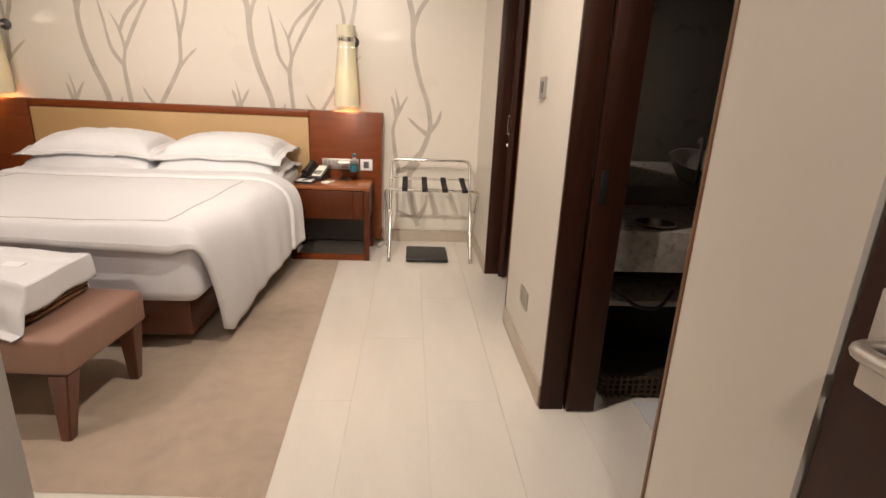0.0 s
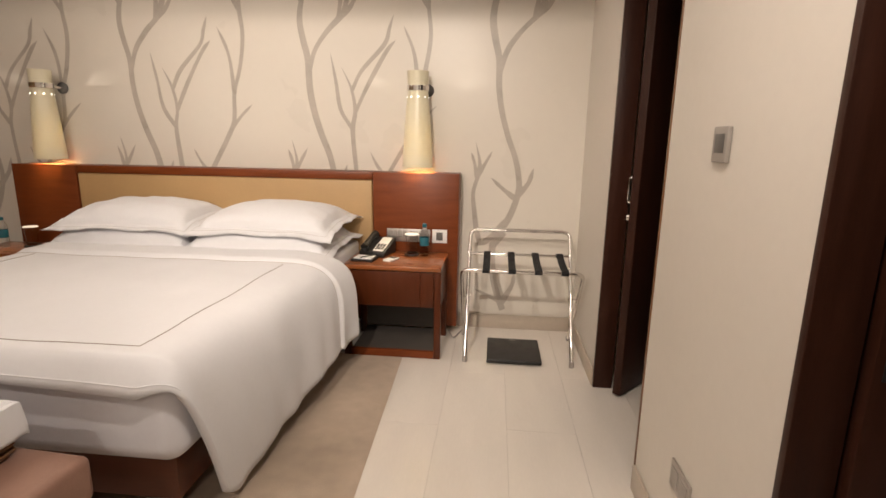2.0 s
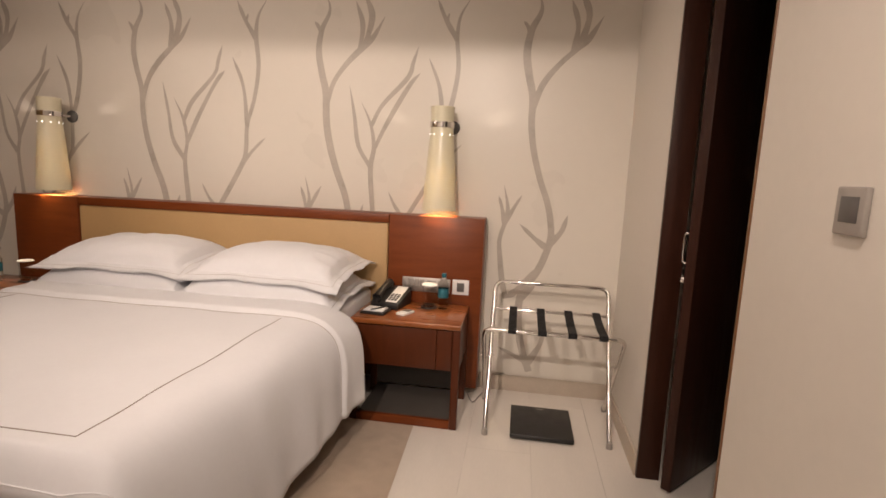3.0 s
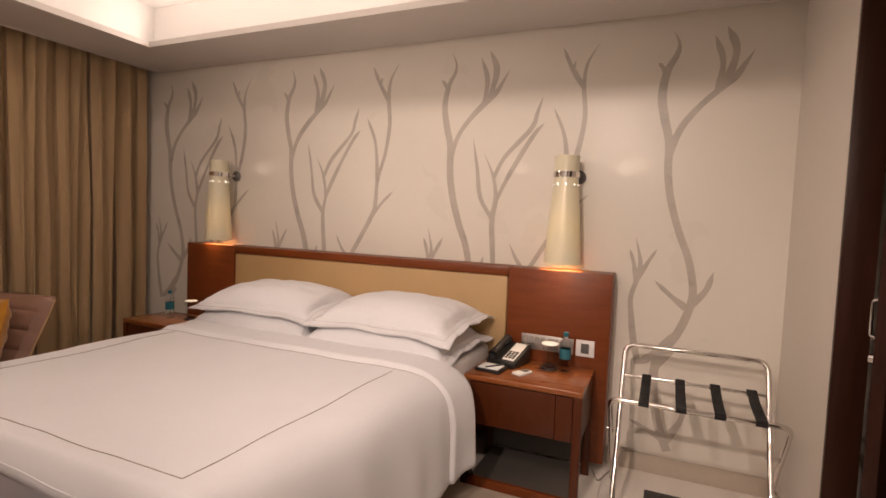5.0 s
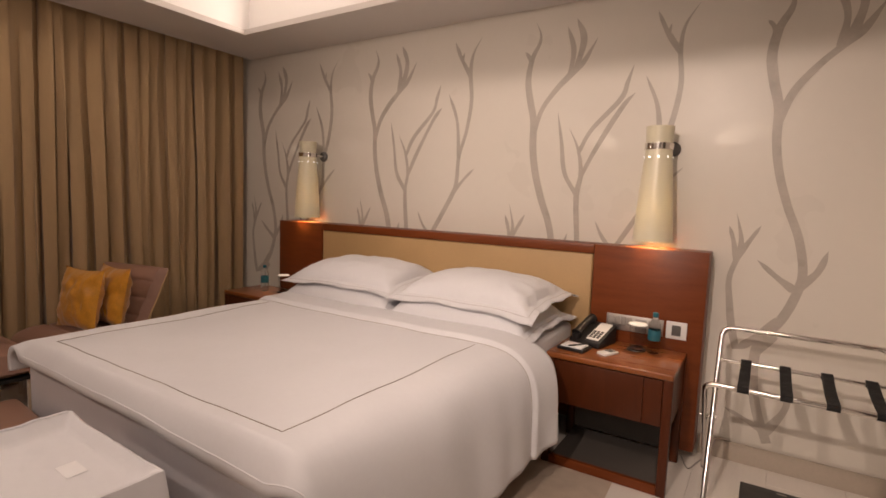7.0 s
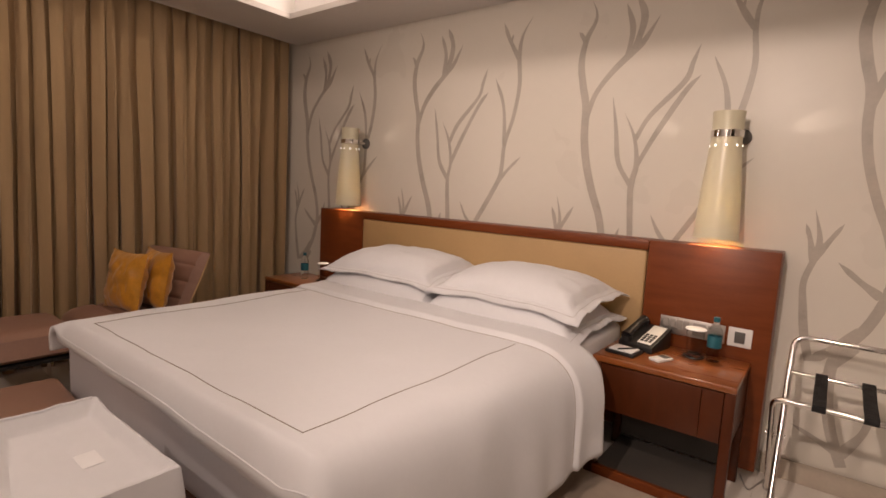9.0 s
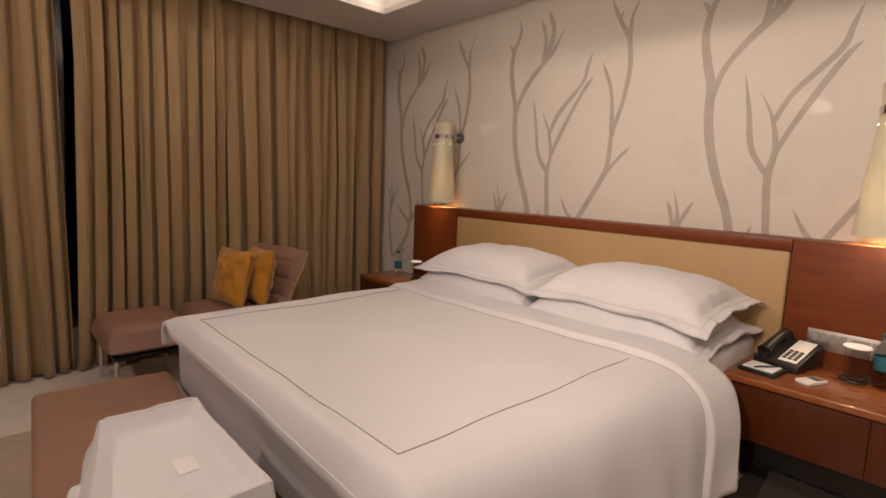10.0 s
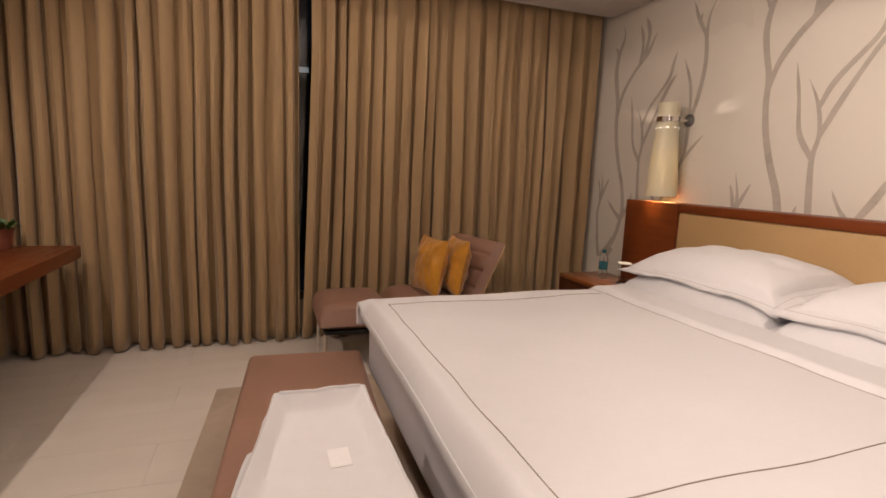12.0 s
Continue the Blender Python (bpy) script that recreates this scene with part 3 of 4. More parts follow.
def pillow(at, size, thick, tilt, turn, seed, label, hang=1.0):
    """A stuffed case with a flat hemmed flange all round that droops at its edges."""
    a, b = size[0] / 2, size[1] / 2
    fl, rim, n = 0.062, 4, 56

    def axis(u, half):
        """Place along one side: the plump middle, then the flange; gives place, fill and flange shares."""
        k = abs(2 * u - 1)
        edge = 1 - 2 * rim / n
        if k <= edge:
            return math.copysign((half - fl) * k / edge, u - 0.5), k / edge, 0.0
        f = (k - edge) / (1 - edge)
        return math.copysign(half - fl + fl * f, u - 0.5), 1.0, f

    def half(sign):
        def fn(u, v):
            x, pu, fx = axis(u, a)
            y, qv, fy = axis(v, b)
            p, q = x / a, y / b
            fill = ((1 - pu ** 2.6) * (1 - qv ** 2.6)) ** 0.42 if pu < 1 and qv < 1 else 0.0
            f = max(fx, fy)
            x *= 1 - 0.055 * (1 - q * q)
            y *= 1 - 0.085 * (1 - p * p)
            crease = abs(noise.noise((p * 2.6 + seed, q * 2.6 + 0.6 * p, 2.0 * seed)))
            pull = abs(noise.noise((p * 7 + q * 3 + seed, q * 2 - p * 2, seed))) * (p * p * q * q + 0.25 * qv ** 4)
            z = (0.72 if sign > 0 else -0.34) * thick * fill
            z += sign * (0.003 - (0.016 * crease + 0.030 * pull) * min(1.0, 2.2 * fill) * (1.0 if sign > 0 else 0.4))
            z -= hang * (0.058 * f * (1 - 0.25 * f) + 0.045 * (p * p * q * q) ** 1.5 + 0.030 * qv ** 3 * (y < 0))
            z += f * (0.006 * math.sin(p * 8 + seed) + 0.007 * math.sin(q * 9 + 2 * seed) + 0.006 * noise.noise((p * 9, q * 9, seed)))
            return (x, y, z)
        return fn
    bm = sheet(half(1), n, n)
    sheet(half(-1), n, n, bm)
    ob = thing("pillow", at, label, "pillow", "bed pillows")
    ob.matrix_world = pose(*at, tilt, 0, turn)
    part("cushion", bm, M_LINEN, ob, local=True)
    fn = half(1)
    c = (rim - 1.7) / n
    seam = []
    for (u0, v0), (u1, v1) in zip([(c, c), (1 - c, c), (1 - c, 1 - c), (c, 1 - c)], [(1 - c, c), (1 - c, 1 - c), (c, 1 - c), (c, c)]):
        for i in range(40):
            t = i / 40
            q = fn(u0 + (u1 - u0) * t, v0 + (v1 - v0) * t)
            seam.append((q[0], q[1], q[2] + 0.0006))
    part("hem_seam", tube(seam, 0.0009, 5, closed=True), M_HEM, ob, "pale grey stitched hem line", local=True)
    return ob


pillow((-2.20, 4.42, 0.726), (1.00, 0.69), 0.195, 2, 0, 1, "plump white pillow under another pillow on the bed", 0.35)
pillow((-1.325, 4.42, 0.728), (0.97, 0.69), 0.195, 2, -1, 2, "plump white pillow under another pillow on the bed", 0.35)
pillow((-2.21, 4.455, 0.850), (0.93, 0.65), 0.150, 4, 2, 3, "plump white hemmed pillow lying on top", 0.40)
pillow((-1.305, 4.455, 0.852), (0.92, 0.65), 0.150, 4, -2, 4, "plump white hemmed pillow lying on top", 0.40)

# ---- nightstands ----


def nightstand(x0, x1, label, y0, top):
    y1 = 4.795
    ns = thing("nightstand", ((x0 + x1) / 2, (y0 + y1) / 2, 0), label, "nightstand", "bedside tables")
    part("top", box((x0, y0, top - 0.03), (x1, y1, top), 0.006, 3), M_WOOD_LIT, ns)
    part("drawer_box", box((x0 + 0.004, y0 + 0.02, 0.335), (x1 - 0.004, y1, top - 0.03)), M_WOOD_SHADED, ns)
    part("drawer_front", box((x0 + 0.045, y0 + 0.006, 0.34), (x1 - 0.13, y0 + 0.02, top - 0.036), 0.002), M_WOOD_SHADED, ns)
    part("front_panel", box((x1 - 0.128, y0 + 0.006, 0.34), (x1 - 0.045, y0 + 0.02, top - 0.036), 0.002), M_WOOD_SHADED, ns)
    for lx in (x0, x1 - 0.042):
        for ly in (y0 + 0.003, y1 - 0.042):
            part("leg", box((lx, ly, 0.0), (lx + 0.042, ly + 0.039, top - 0.03), 0.005), M_WOOD_SHADED, ns)
    part("front_rail", box((x0 + 0.042, y0 + 0.004, 0.002), (x1 - 0.042, y0 + 0.03, 0.05), 0.003), M_WOOD, ns)
    part("bottom_shelf", box((x0 + 0.042, y0 + 0.03, 0.02), (x1 - 0.042, y1, 0.036)), M_INSIDE, ns)
    part("back", box((x0 + 0.042, y1 - 0.01, 0.05), (x1 - 0.042, y1, 0.335)), M_INSIDE, ns)
    return ns


nightstand(-0.86, -0.245, "red mahogany nightstand with drawer and open shelf", 4.345, 0.598)
nightstand(-3.68, -2.86, "red mahogany nightstand beside the curtain", 4.40, 0.558)


def bottle(at, label):
    b = thing("water_bottle", at, label, "bottle", "water bottles")
    part("bottle_body", lathe([(0.0, 0), (0.028, 0.001), (0.031, 0.008), (0.031, 0.14), (0.029, 0.155), (0.014, 0.185), (0.012, 0.192), (0.012, 0.2)]), M_PET, b, local=True)
    part("bottle_label", lathe([(0.0314, 0.07), (0.0318, 0.071), (0.0318, 0.124), (0.0314, 0.125)], cap=False), M_TEAL, b, "teal printed label", local=True)
    part("cap", lathe([(0.014, 0.193), (0.0145, 0.195), (0.0145, 0.213), (0.012, 0.216), (0, 0.216)]), M_TEAL, b, "teal screw cap", local=True)


bottle((-0.395, 4.68, 0.598), "clear plastic water bottle with teal cap and label")
bottle((-3.42, 4.60, 0.558), "clear plastic water bottle with teal cap and label")

def tumbler(at, label):
    g = thing("tumbler", at, label, "glass", "covered tumblers")
    part("coaster", lathe([(0, 0), (0.048, 0), (0.05, 0.003), (0.048, 0.008), (0, 0.008)]), M_BLACK, g, "dark round coaster", local=True)
    part("glass_wall", lathe([(0.0, 0.009), (0.030, 0.009), (0.033, 0.012), (0.042, 0.143), (0.0408, 0.143), (0.0322, 0.018), (0.0, 0.016)], cap=False), M_PET, g, local=True)
    part("paper_cover", lathe([(0, 0.1435), (0.043, 0.1435), (0.0475, 0.139), (0.0485, 0.1395), (0.0445, 0.1455), (0, 0.1465)]), M_PAPER, g, "white paper cover", local=True)


tumbler((-0.480, 4.68, 0.598), "clear glass tumbler with white paper cover on a coaster")
tumbler((-3.26, 4.66, 0.558), "clear glass tumbler with white paper cover on a coaster")

phone = thing("telephone", (-0.715, 4.665, 0.598), "black desk telephone with white key panel", "telephone", turn=-12)
phone.scale = (1.0, 1.0, 0.95)
wedge = bmesh.new()
box((-0.085, -0.10, 0.0), (0.095, 0.10, 0.035), 0.006, bm=wedge)
for v in wedge.verts:
    if v.co.z > 0.02:
        v.co.z += 0.075 * (v.co.y + 0.10) / 0.2
part("phone_body", wedge, M_BLACK, phone, local=True)


def slope_box(lo, hi, bev=0.002):
    b = box(lo, hi, bev)
    for v in b.verts:
        v.co.z += 0.035 + 0.075 * (v.co.y + 0.10) / 0.2
    return b


part("key_panel", slope_box((0.006, -0.082, 0.0), (0.078, 0.088, 0.003)), M_WHITE, phone, "white key panel", local=True)
for i in range(3):
    for j in range(4):
        part("key", slope_box((0.013 + i * 0.021, -0.066 + j * 0.018, 0.003), (0.029 + i * 0.021, -0.054 + j * 0.018, 0.006), 0.001), M_BLACK, phone, local=True)
hs = smooth_path([(-0.05, -0.085, 0.062), (-0.05, -0.05, 0.083), (-0.05, 0.04, 0.117), (-0.05, 0.085, 0.124)], 5)
part("handset", tube(hs, lambda t: 0.020 + 0.010 * abs(2 * t - 1) ** 2, 12), M_BLACK, phone, local=True)
for i in range(2):
    part("handset_cup", lathe([(0, -0.02), (0.026, -0.018), (0.028, 0.01), (0.015, 0.016), (0, 0.016)], (-0.05, -0.08 + 0.155 * i, 0.052 + 0.060 * i), 16), M_BLACK, phone, local=True)

pad = thing("notepad_tray", (-0.755, 4.485, 0.598), "black notepad tray holding white paper", "notepad", turn=-6)
part("tray", box((-0.072, -0.062, 0), (0.072, 0.062, 0.016), 0.003), M_BLACK, pad, local=True)
part("paper", box((-0.058, -0.048, 0.0155), (0.058, 0.048, 0.022), 0.001), M_PAPER, pad, "white paper block", local=True)
part("pen", tube([(-0.01, -0.05, 0.026), (0.05, 0.05, 0.026)], 0.004, 8), M_BLACK, pad, "black pen", local=True)
pk = thing("sachet", (-0.585, 4.50, 0.598), "small white packet with dark print on a nightstand", "packet", turn=-25)
part("packet", box((-0.03, -0.052, 0), (0.03, 0.052, 0.014), 0.004), M_WHITE, pk, local=True)
part("printed_patch", box((-0.022, 0.0, 0.0142), (0.022, 0.04, 0.0152)), M_DGREY, pk, local=True)

panel = thing("switch_panel", (-0.52, HF, 0.70), "brushed steel switch and socket panel on the headboard", "switch panel")
part("plate", box((-0.675, HF - 0.008, 0.665), (-0.37, HF, 0.755), 0.003), M_STEEL, panel)
for i in range(4):
    part("switch", box((-0.660 + i * 0.033, HF - 0.012, 0.70), (-0.632 + i * 0.033, HF - 0.008, 0.745), 0.002), M_GREYP, panel)
for i in range(2):
    part("socket", box((-0.515 + i * 0.068, HF - 0.011, 0.675), (-0.457 + i * 0.068, HF - 0.008, 0.742), 0.002), M_GREYP, panel)
    for j in range(3):
        k = part("socket_hole", lathe([(0, 0), (0.0045, 0), (0.0045, 0.003), (0, 0.003)], n=10), M_BLACK, panel)
        k.matrix_basis = pose(-0.486 + i * 0.068 + 0.52 + (-0.014, 0.014, 0)[j], -0.011, 0.7 + (0.0, 0.0, 0.022)[j] - 0.70, 90, 0, 0) @ pose(0.52, -HF, -0.70)
sock = thing("wall_socket", (-0.305, HF, 0.71), "white socket plate with dark centre on the headboard", "socket")
part("plate", box((-0.357, HF - 0.008, 0.663), (-0.254, HF, 0.757), 0.003), M_WHITE, sock)
part("insert", box((-0.328, HF - 0.0105, 0.682), (-0.283, HF - 0.008, 0.738), 0.002), M_DGREY, sock, "dark grey insert")

# ---- wall lamps ----
for i, (sx, sy) in enumerate(SCONCES):
    lamp = thing("wall_lamp", (sx, sy, 1.16), "cream waisted wall lamp with chrome ring, lit", "wall lamp", "lamps over the headboard")
    prof = [(0.104, 0.018), (0.099, 0.10), (0.089, 0.25), (0.078, 0.40), (0.069, 0.50), (0.0685, 0.55), (0.070, 0.60), (0.072, 0.64)]
    part("shade", lathe(prof[:1] + prof + [(0.068, 0.64), (0.066, 0.60), (0.0645, 0.55), (0.065, 0.50), (0.074, 0.40), (0.085, 0.25), (0.095, 0.10), (0.100, 0.018), (0.104, 0.018)], n=40, cap=False), M_SHADE, lamp, "cream shade, wider at the bottom", local=True)
    part("ring", lathe([(0.0695, 0.515), (0.074, 0.516), (0.074, 0.549), (0.0695, 0.55)], n=40), M_CHROME, lamp, "chrome ring", local=True)
    part("inner_cap", lathe([(0, 0.505), (0.0648, 0.505), (0.0648, 0.51), (0, 0.51)]), M_WHITE, lamp, local=True)
    for a in range(9):
        k = part("pinhole", lathe([(0, 0), (0.0036, 0), (0.0036, 0.002), (0, 0.002)], n=10), M_DOT, lamp, local=True)
        k.matrix_basis = pose(0.0705 * math.cos(a * math.tau / 9), 0.0705 * math.sin(a * math.tau / 9), 0.475, 0, 90, a * 40)
    k = part("wall_plate", lathe([(0, 0), (0.042, 0), (0.042, 0.01), (0.03, 0.02), (0, 0.022)]), M_DGREY, lamp, local=True)
    k.matrix_basis = pose(0.05, NY - sy - 0.001, 0.53, 90, 0, 0)
    part("arm", tube([(0.03, 0.066, 0.53), (0.05, NY - sy - 0.01, 0.53)], 0.010), M_CHROME, lamp, local=True)

# ---- luggage rack and scale ----
rack = thing("luggage_rack", (0.245, 4.57, 0), "folding chrome luggage rack with black straps", "luggage rack")
A0, A1, B0, B1 = -0.088, 0.572, -0.120, 0.612
part("back_frame", tube(round_corner([(A0, 4.35, 0.012), (A0, 4.68, 0.60), (A0, 4.76, 0.775), (A1, 4.76, 0.775), (A1, 4.68, 0.60), (A1, 4.35, 0.012)], 0.06), 0.0125, 12), M_CHROME, rack)
part("front_frame", tube(round_corner([(B0, 4.80, 0.012), (B0, 4.50, 0.42), (B0, 4.385, 0.585), (B1, 4.385, 0.585), (B1, 4.50, 0.42), (B1, 4.80, 0.012)], 0.05), 0.0125, 12), M_CHROME, rack)
part("back_rail", tube([(A0, 4.690, 0.625), (A1, 4.690, 0.625)], 0.010), M_CHROME, rack)
for x in (A0, A1):
    s = -1 if x < 0 else 1
    part("pivot", tube([(x - 0.02 * s, 4.556, 0.375), (x + 0.055 * s, 4.556, 0.375)], 0.008), M_CHROME, rack)
for i, x in enumerate((A0, A1, B0, B1)):
    y = 4.35 if i < 2 else 4.80
    part("foot", lathe([(0, 0), (0.015, 0), (0.016, 0.02), (0.0135, 0.035)], (x, y, 0)), M_GREYP, rack, "grey plastic foot")
for i in range(4):
    x = 0.005 + i * 0.158

    def strap(u, v, x=x):
        y = 4.372 + 0.332 * v
        return (x + 0.045 * u, y, 0.600 + 0.040 * v - 0.012 * math.sin(math.pi * v))
    b = sheet(strap, 2, 12)
    r = bmesh.ops.extrude_face_region(b, geom=list(b.faces))
    for v in r["geom"]:
        if isinstance(v, bmesh.types.BMVert):
            v.co.z -= 0.004
    st = part("strap", b, M_WEB, rack, "black webbing strap")
    part("strap_loop", tube([(x, 4.385, 0.585), (x + 0.045, 4.385, 0.585)], 0.0155, 14), M_WEB, st)
    part("strap_loop", tube([(x, 4.690, 0.625), (x + 0.045, 4.690, 0.625)], 0.0135, 14), M_WEB, st)

sc = thing("bathroom_scale", (0.22, 4.50, 0), "flat black bathroom scale on the floor", "scale")
part("platform", box((0.05, 4.325, 0.010), (0.39, 4.69, 0.034), 0.006, 3), M_BLACK, sc)
part("display", box((0.20, 4.655, 0.0341), (0.24, 4.665, 0.0346)), M_GREYP, sc)
for x in (0.09, 0.35):
    for y in (4.37, 4.65):
        part("foot", lathe([(0, 0), (0.015, 0), (0.015, 0.012), (0, 0.012)], (x, y, 0), 12), M_BLACK, sc)

cable = solid("power_cable", tube(smooth_path([(-0.235, 4.82, 0.02), (-0.19, 4.72, 0.008), (-0.16, 4.80, 0.008), (-0.13, 4.90, 0.01), (-0.10, 4.93, 0.06), (-0.085, 4.955, 0.10)], 6), 0.004, 6), M_GREYP, "grey cable lying by the headboard", "cable")

# ---- fittings of the east wall ----
th = thing("thermostat", (EX, 2.805, 1.31), "grey wall thermostat with a dark screen", "thermostat")
part("housing", box((EX - 0.012, 2.765, 1.31), (EX, 2.855, 1.404), 0.004, 3), M_GREYP, th)
part("screen", box((EX - 0.0135, 2.782, 1.335), (EX - 0.012, 2.838, 1.385), 0.001), M_DGREY, th)
ws = thing("wall_socket", (EX, 2.80, 0.30), "grey metal double socket plate low on the wall", "socket")
part("plate", box((EX - 0.009, 2.725, 0.295), (EX, 2.875, 0.385), 0.003), M_STEEL, ws)
for y in (2.765, 2.835):
    part("socket_face", box((EX - 0.0115, y - 0.027, 0.31), (EX - 0.009, y + 0.027, 0.37), 0.002), M_GREYP, ws)

# ---- bench and covered tray ----
bench = thing("bench", (-1.90, 2.40, 0), "brown leather bench with tapered wooden legs at the bed's foot", "bench", turn=-3.6)
part("seat", soft_box((-2.69, 2.15, 0.285), (-1.11, 2.65, 0.432), 0.025, 4), M_LEATH, bench)


def taper(x, y, dx, dy, top=0.285):
    b = bmesh.new()
    bmesh.ops.create_cube(b, size=1.0)
    for v in b.verts:
        k = v.co.z + 0.5
        r = 0.024 + 0.022 * k
        v.co = Vector((x + dx * (k - 1) + v.co.x * r * 1.6, y + dy * (k - 1) + v.co.y * r * 1.6, top * k))
    bmesh.ops.bevel(b, geom=list(b.edges), offset=0.004, segments=2, affect="EDGES")
    return b


for x, dx in ((-1.165, 0.012), (-2.62, -0.012)):
    for y, dy in ((2.20, 0.02), (2.60, -0.012)):
        part("leg", taper(x, y, dx, dy), M_LEG, bench, "tapered brown wooden leg")

tray = thing("covered_basket", (-1.5, 2.38, 0.432), "low brown wicker basket under a white cloth, on a bench", "basket")
part("basket", box((-1.725, 2.275, 0.433), (-1.31, 2.555, 0.555), 0.01), M_WICK, tray, "brown wicker basket")
for i in range(3):
    part("wicker_band", tube(round_corner([(-1.73, 2.27, 0.455 + i * 0.02), (-1.305, 2.225, 0.455 + i * 0.02), (-1.305, 2.56, 0.455 + i * 0.02), (-1.74, 2.56, 0.455 + i * 0.02)], 0.01), 0.008, 6), M_WICK, tray)


def cloth(u, v):
    a, b, c, d = -1.76, -1.29, 2.205, 2.572
    # overhang on four sides, in metres
    w, h = b - a, d - c
    hl, hr, hf, hb = 0.10, 0.10, 0.24, 0.11
    s, t = -hl + u * (w + hl + hr), -hf + v * (h + hf + hb)
    drop = max(0, -s, s - w), max(0, -t, t - h)
    x = a + min(max(s, 0), w)
    c = 2.30 - 0.10 * (x - a) / w
    d = 2.55 + 0.03 * (x - a) / w
    y = c + (d - c) * min(max(t, 0), h) / h
    z = 0.642 - 0.045 * (x - a) / w
    rim = min(min(x - a, b - x), min(y - c, d - y))
    z -= 0.034 * min(1, rim / 0.035) - 0.014 * max(0.0, 1 - (x - a) / 0.06)
    k = max(drop)
    z -= min(k, 0.62 - 0.436)
    flare = 0.010 + (0.05 + 0.30 * (x - a) / w) * k + 0.008 * math.sin((s + t) * 22) * min(1, k * 8)
    if s < 0:
        x -= flare * min(1, -s * 12)
    if s > w:
        x += 0.010 * min(1, (s - w) * 12) + 0.006 * math.sin(t * 25) * min(1, (s - w) * 8)
    if t < 0:
        y -= flare * min(1, -t * 12) + 0.10 * k * (b - x) / w + max(0, k - 0.175) * 0.4
    if t > h:
        y += 0.010 * min(1, (t - h) * 12)
    return (x, y, max(z, 0.437) + 0.006 * noise.noise((x * 9, y * 9, 1)) + 0.003 * noise.noise((x * 26, y * 26, 4)))


cl = part("cover_cloth", sheet(cloth, 64, 56), M_LINEN, tray, "white cotton cloth draped over")
m2 = cl.modifiers.new("thickness", "SOLIDIFY")
m2.thickness, m2.offset = 0.004, 1
hem = [cloth(0.155, 0.36 + 0.46 * i / 30) for i in range(31)]
part("cloth_hem", tube([(p[0], p[1], p[2] + 0.004) for p in hem], 0.0045, 6), M_LINEN, tray)

card = thing("card", (-1.50, 2.43, 0.598), "small blank white card on the cloth-covered basket", "card")
card.matrix_world = pose(-1.50, 2.445, 0.5885, 0, 5.5, 2)
part("paper_card", box((-0.035, -0.026, 0), (0.035, 0.026, 0.002), 0.0008), M_PAPER, card, local=True)

# ---- lounge chair, ottoman, cushions ----


def tufted(lo, hi, r, seams, mat_, parent, name):
    """A leather pad with stitched cross channels."""
    b = bmesh.new()

    def top(u, v):
        e = (1 - abs(2 * u - 1) ** 6) ** 0.4 * (1 - abs(2 * v - 1) ** 6) ** 0.4
        g = min(abs(v - s) for s in seams) if seams else 1
        z = lo[2] + r + (hi[2] - lo[2] - r) * e - 0.014 * math.exp(-(g / 0.025) ** 2) * e
        return (lo[0] + (hi[0] - lo[0]) * u, lo[1] + (hi[1] - lo[1]) * v, z)

    def bot(u, v):
        return (lo[0] + (hi[0] - lo[0]) * u, lo[1] + (hi[1] - lo[1]) * v, lo[2] + r - r * (1 - abs(2 * u - 1) ** 8) * (1 - abs(2 * v - 1) ** 8))
    sheet(top, 20, 44, b)
    sheet(bot, 20, 44, b)
    bmesh.ops.remove_doubles(b, verts=b.verts, dist=0.0005)
    return part(name, b, mat_, parent, local=True)


ott = thing("ottoman", (-3.72, 2.81, 0), "brown leather ottoman on slim chrome legs", "ottoman")
tufted((-0.29, -0.235, 0.27), (0.30, 0.235, 0.445), 0.04, (), M_LEATH, ott, "seat")
part("frame", box((-0.26, -0.20, 0.25), (0.27, 0.20, 0.272), 0.004), M_BLACK, ott, local=True)
for x in (-0.24, 0.25):
    for y in (-0.19, 0.19):
        part("leg", tube([(x, y, 0.26), (x, y, 0.0)], 0.011), M_CHROME, ott, "slim chrome leg", local=True)

chair = thing("lounge_chair", (-3.72, 3.42, 0), "armless brown leather lounge chair with stitched channels", "lounge chair")
tufted((-0.30, -0.35, 0.27), (0.30, 0.25, 0.455), 0.04, (0.33, 0.66), M_LEATH, chair, "seat")
bk = tufted((-0.30, 0.0, 0.0), (0.30, 0.49, 0.12), 0.04, (0.25, 0.5, 0.75), M_LEATH, chair, "backrest")
bk.matrix_basis = pose(-0.02, 0.16, 0.36, 62, 0, 13)
pp = tube([(0.302, 0.01, 0.035), (0.302, 0.475, 0.035)], 0.005, 6)
part("piping", pp, M_TAN, bk, "pale piping", local=True)
part("frame", box((-0.27, -0.32, 0.25), (0.27, 0.24, 0.272), 0.004), M_BLACK, chair, local=True)
for x in (-0.26, 0.26):
    for y in (-0.3, 0.22):
        part("leg", tube([(x, y, 0.26), (x, y, 0.0)], 0.011), M_CHROME, chair, "slim chrome leg", local=True)


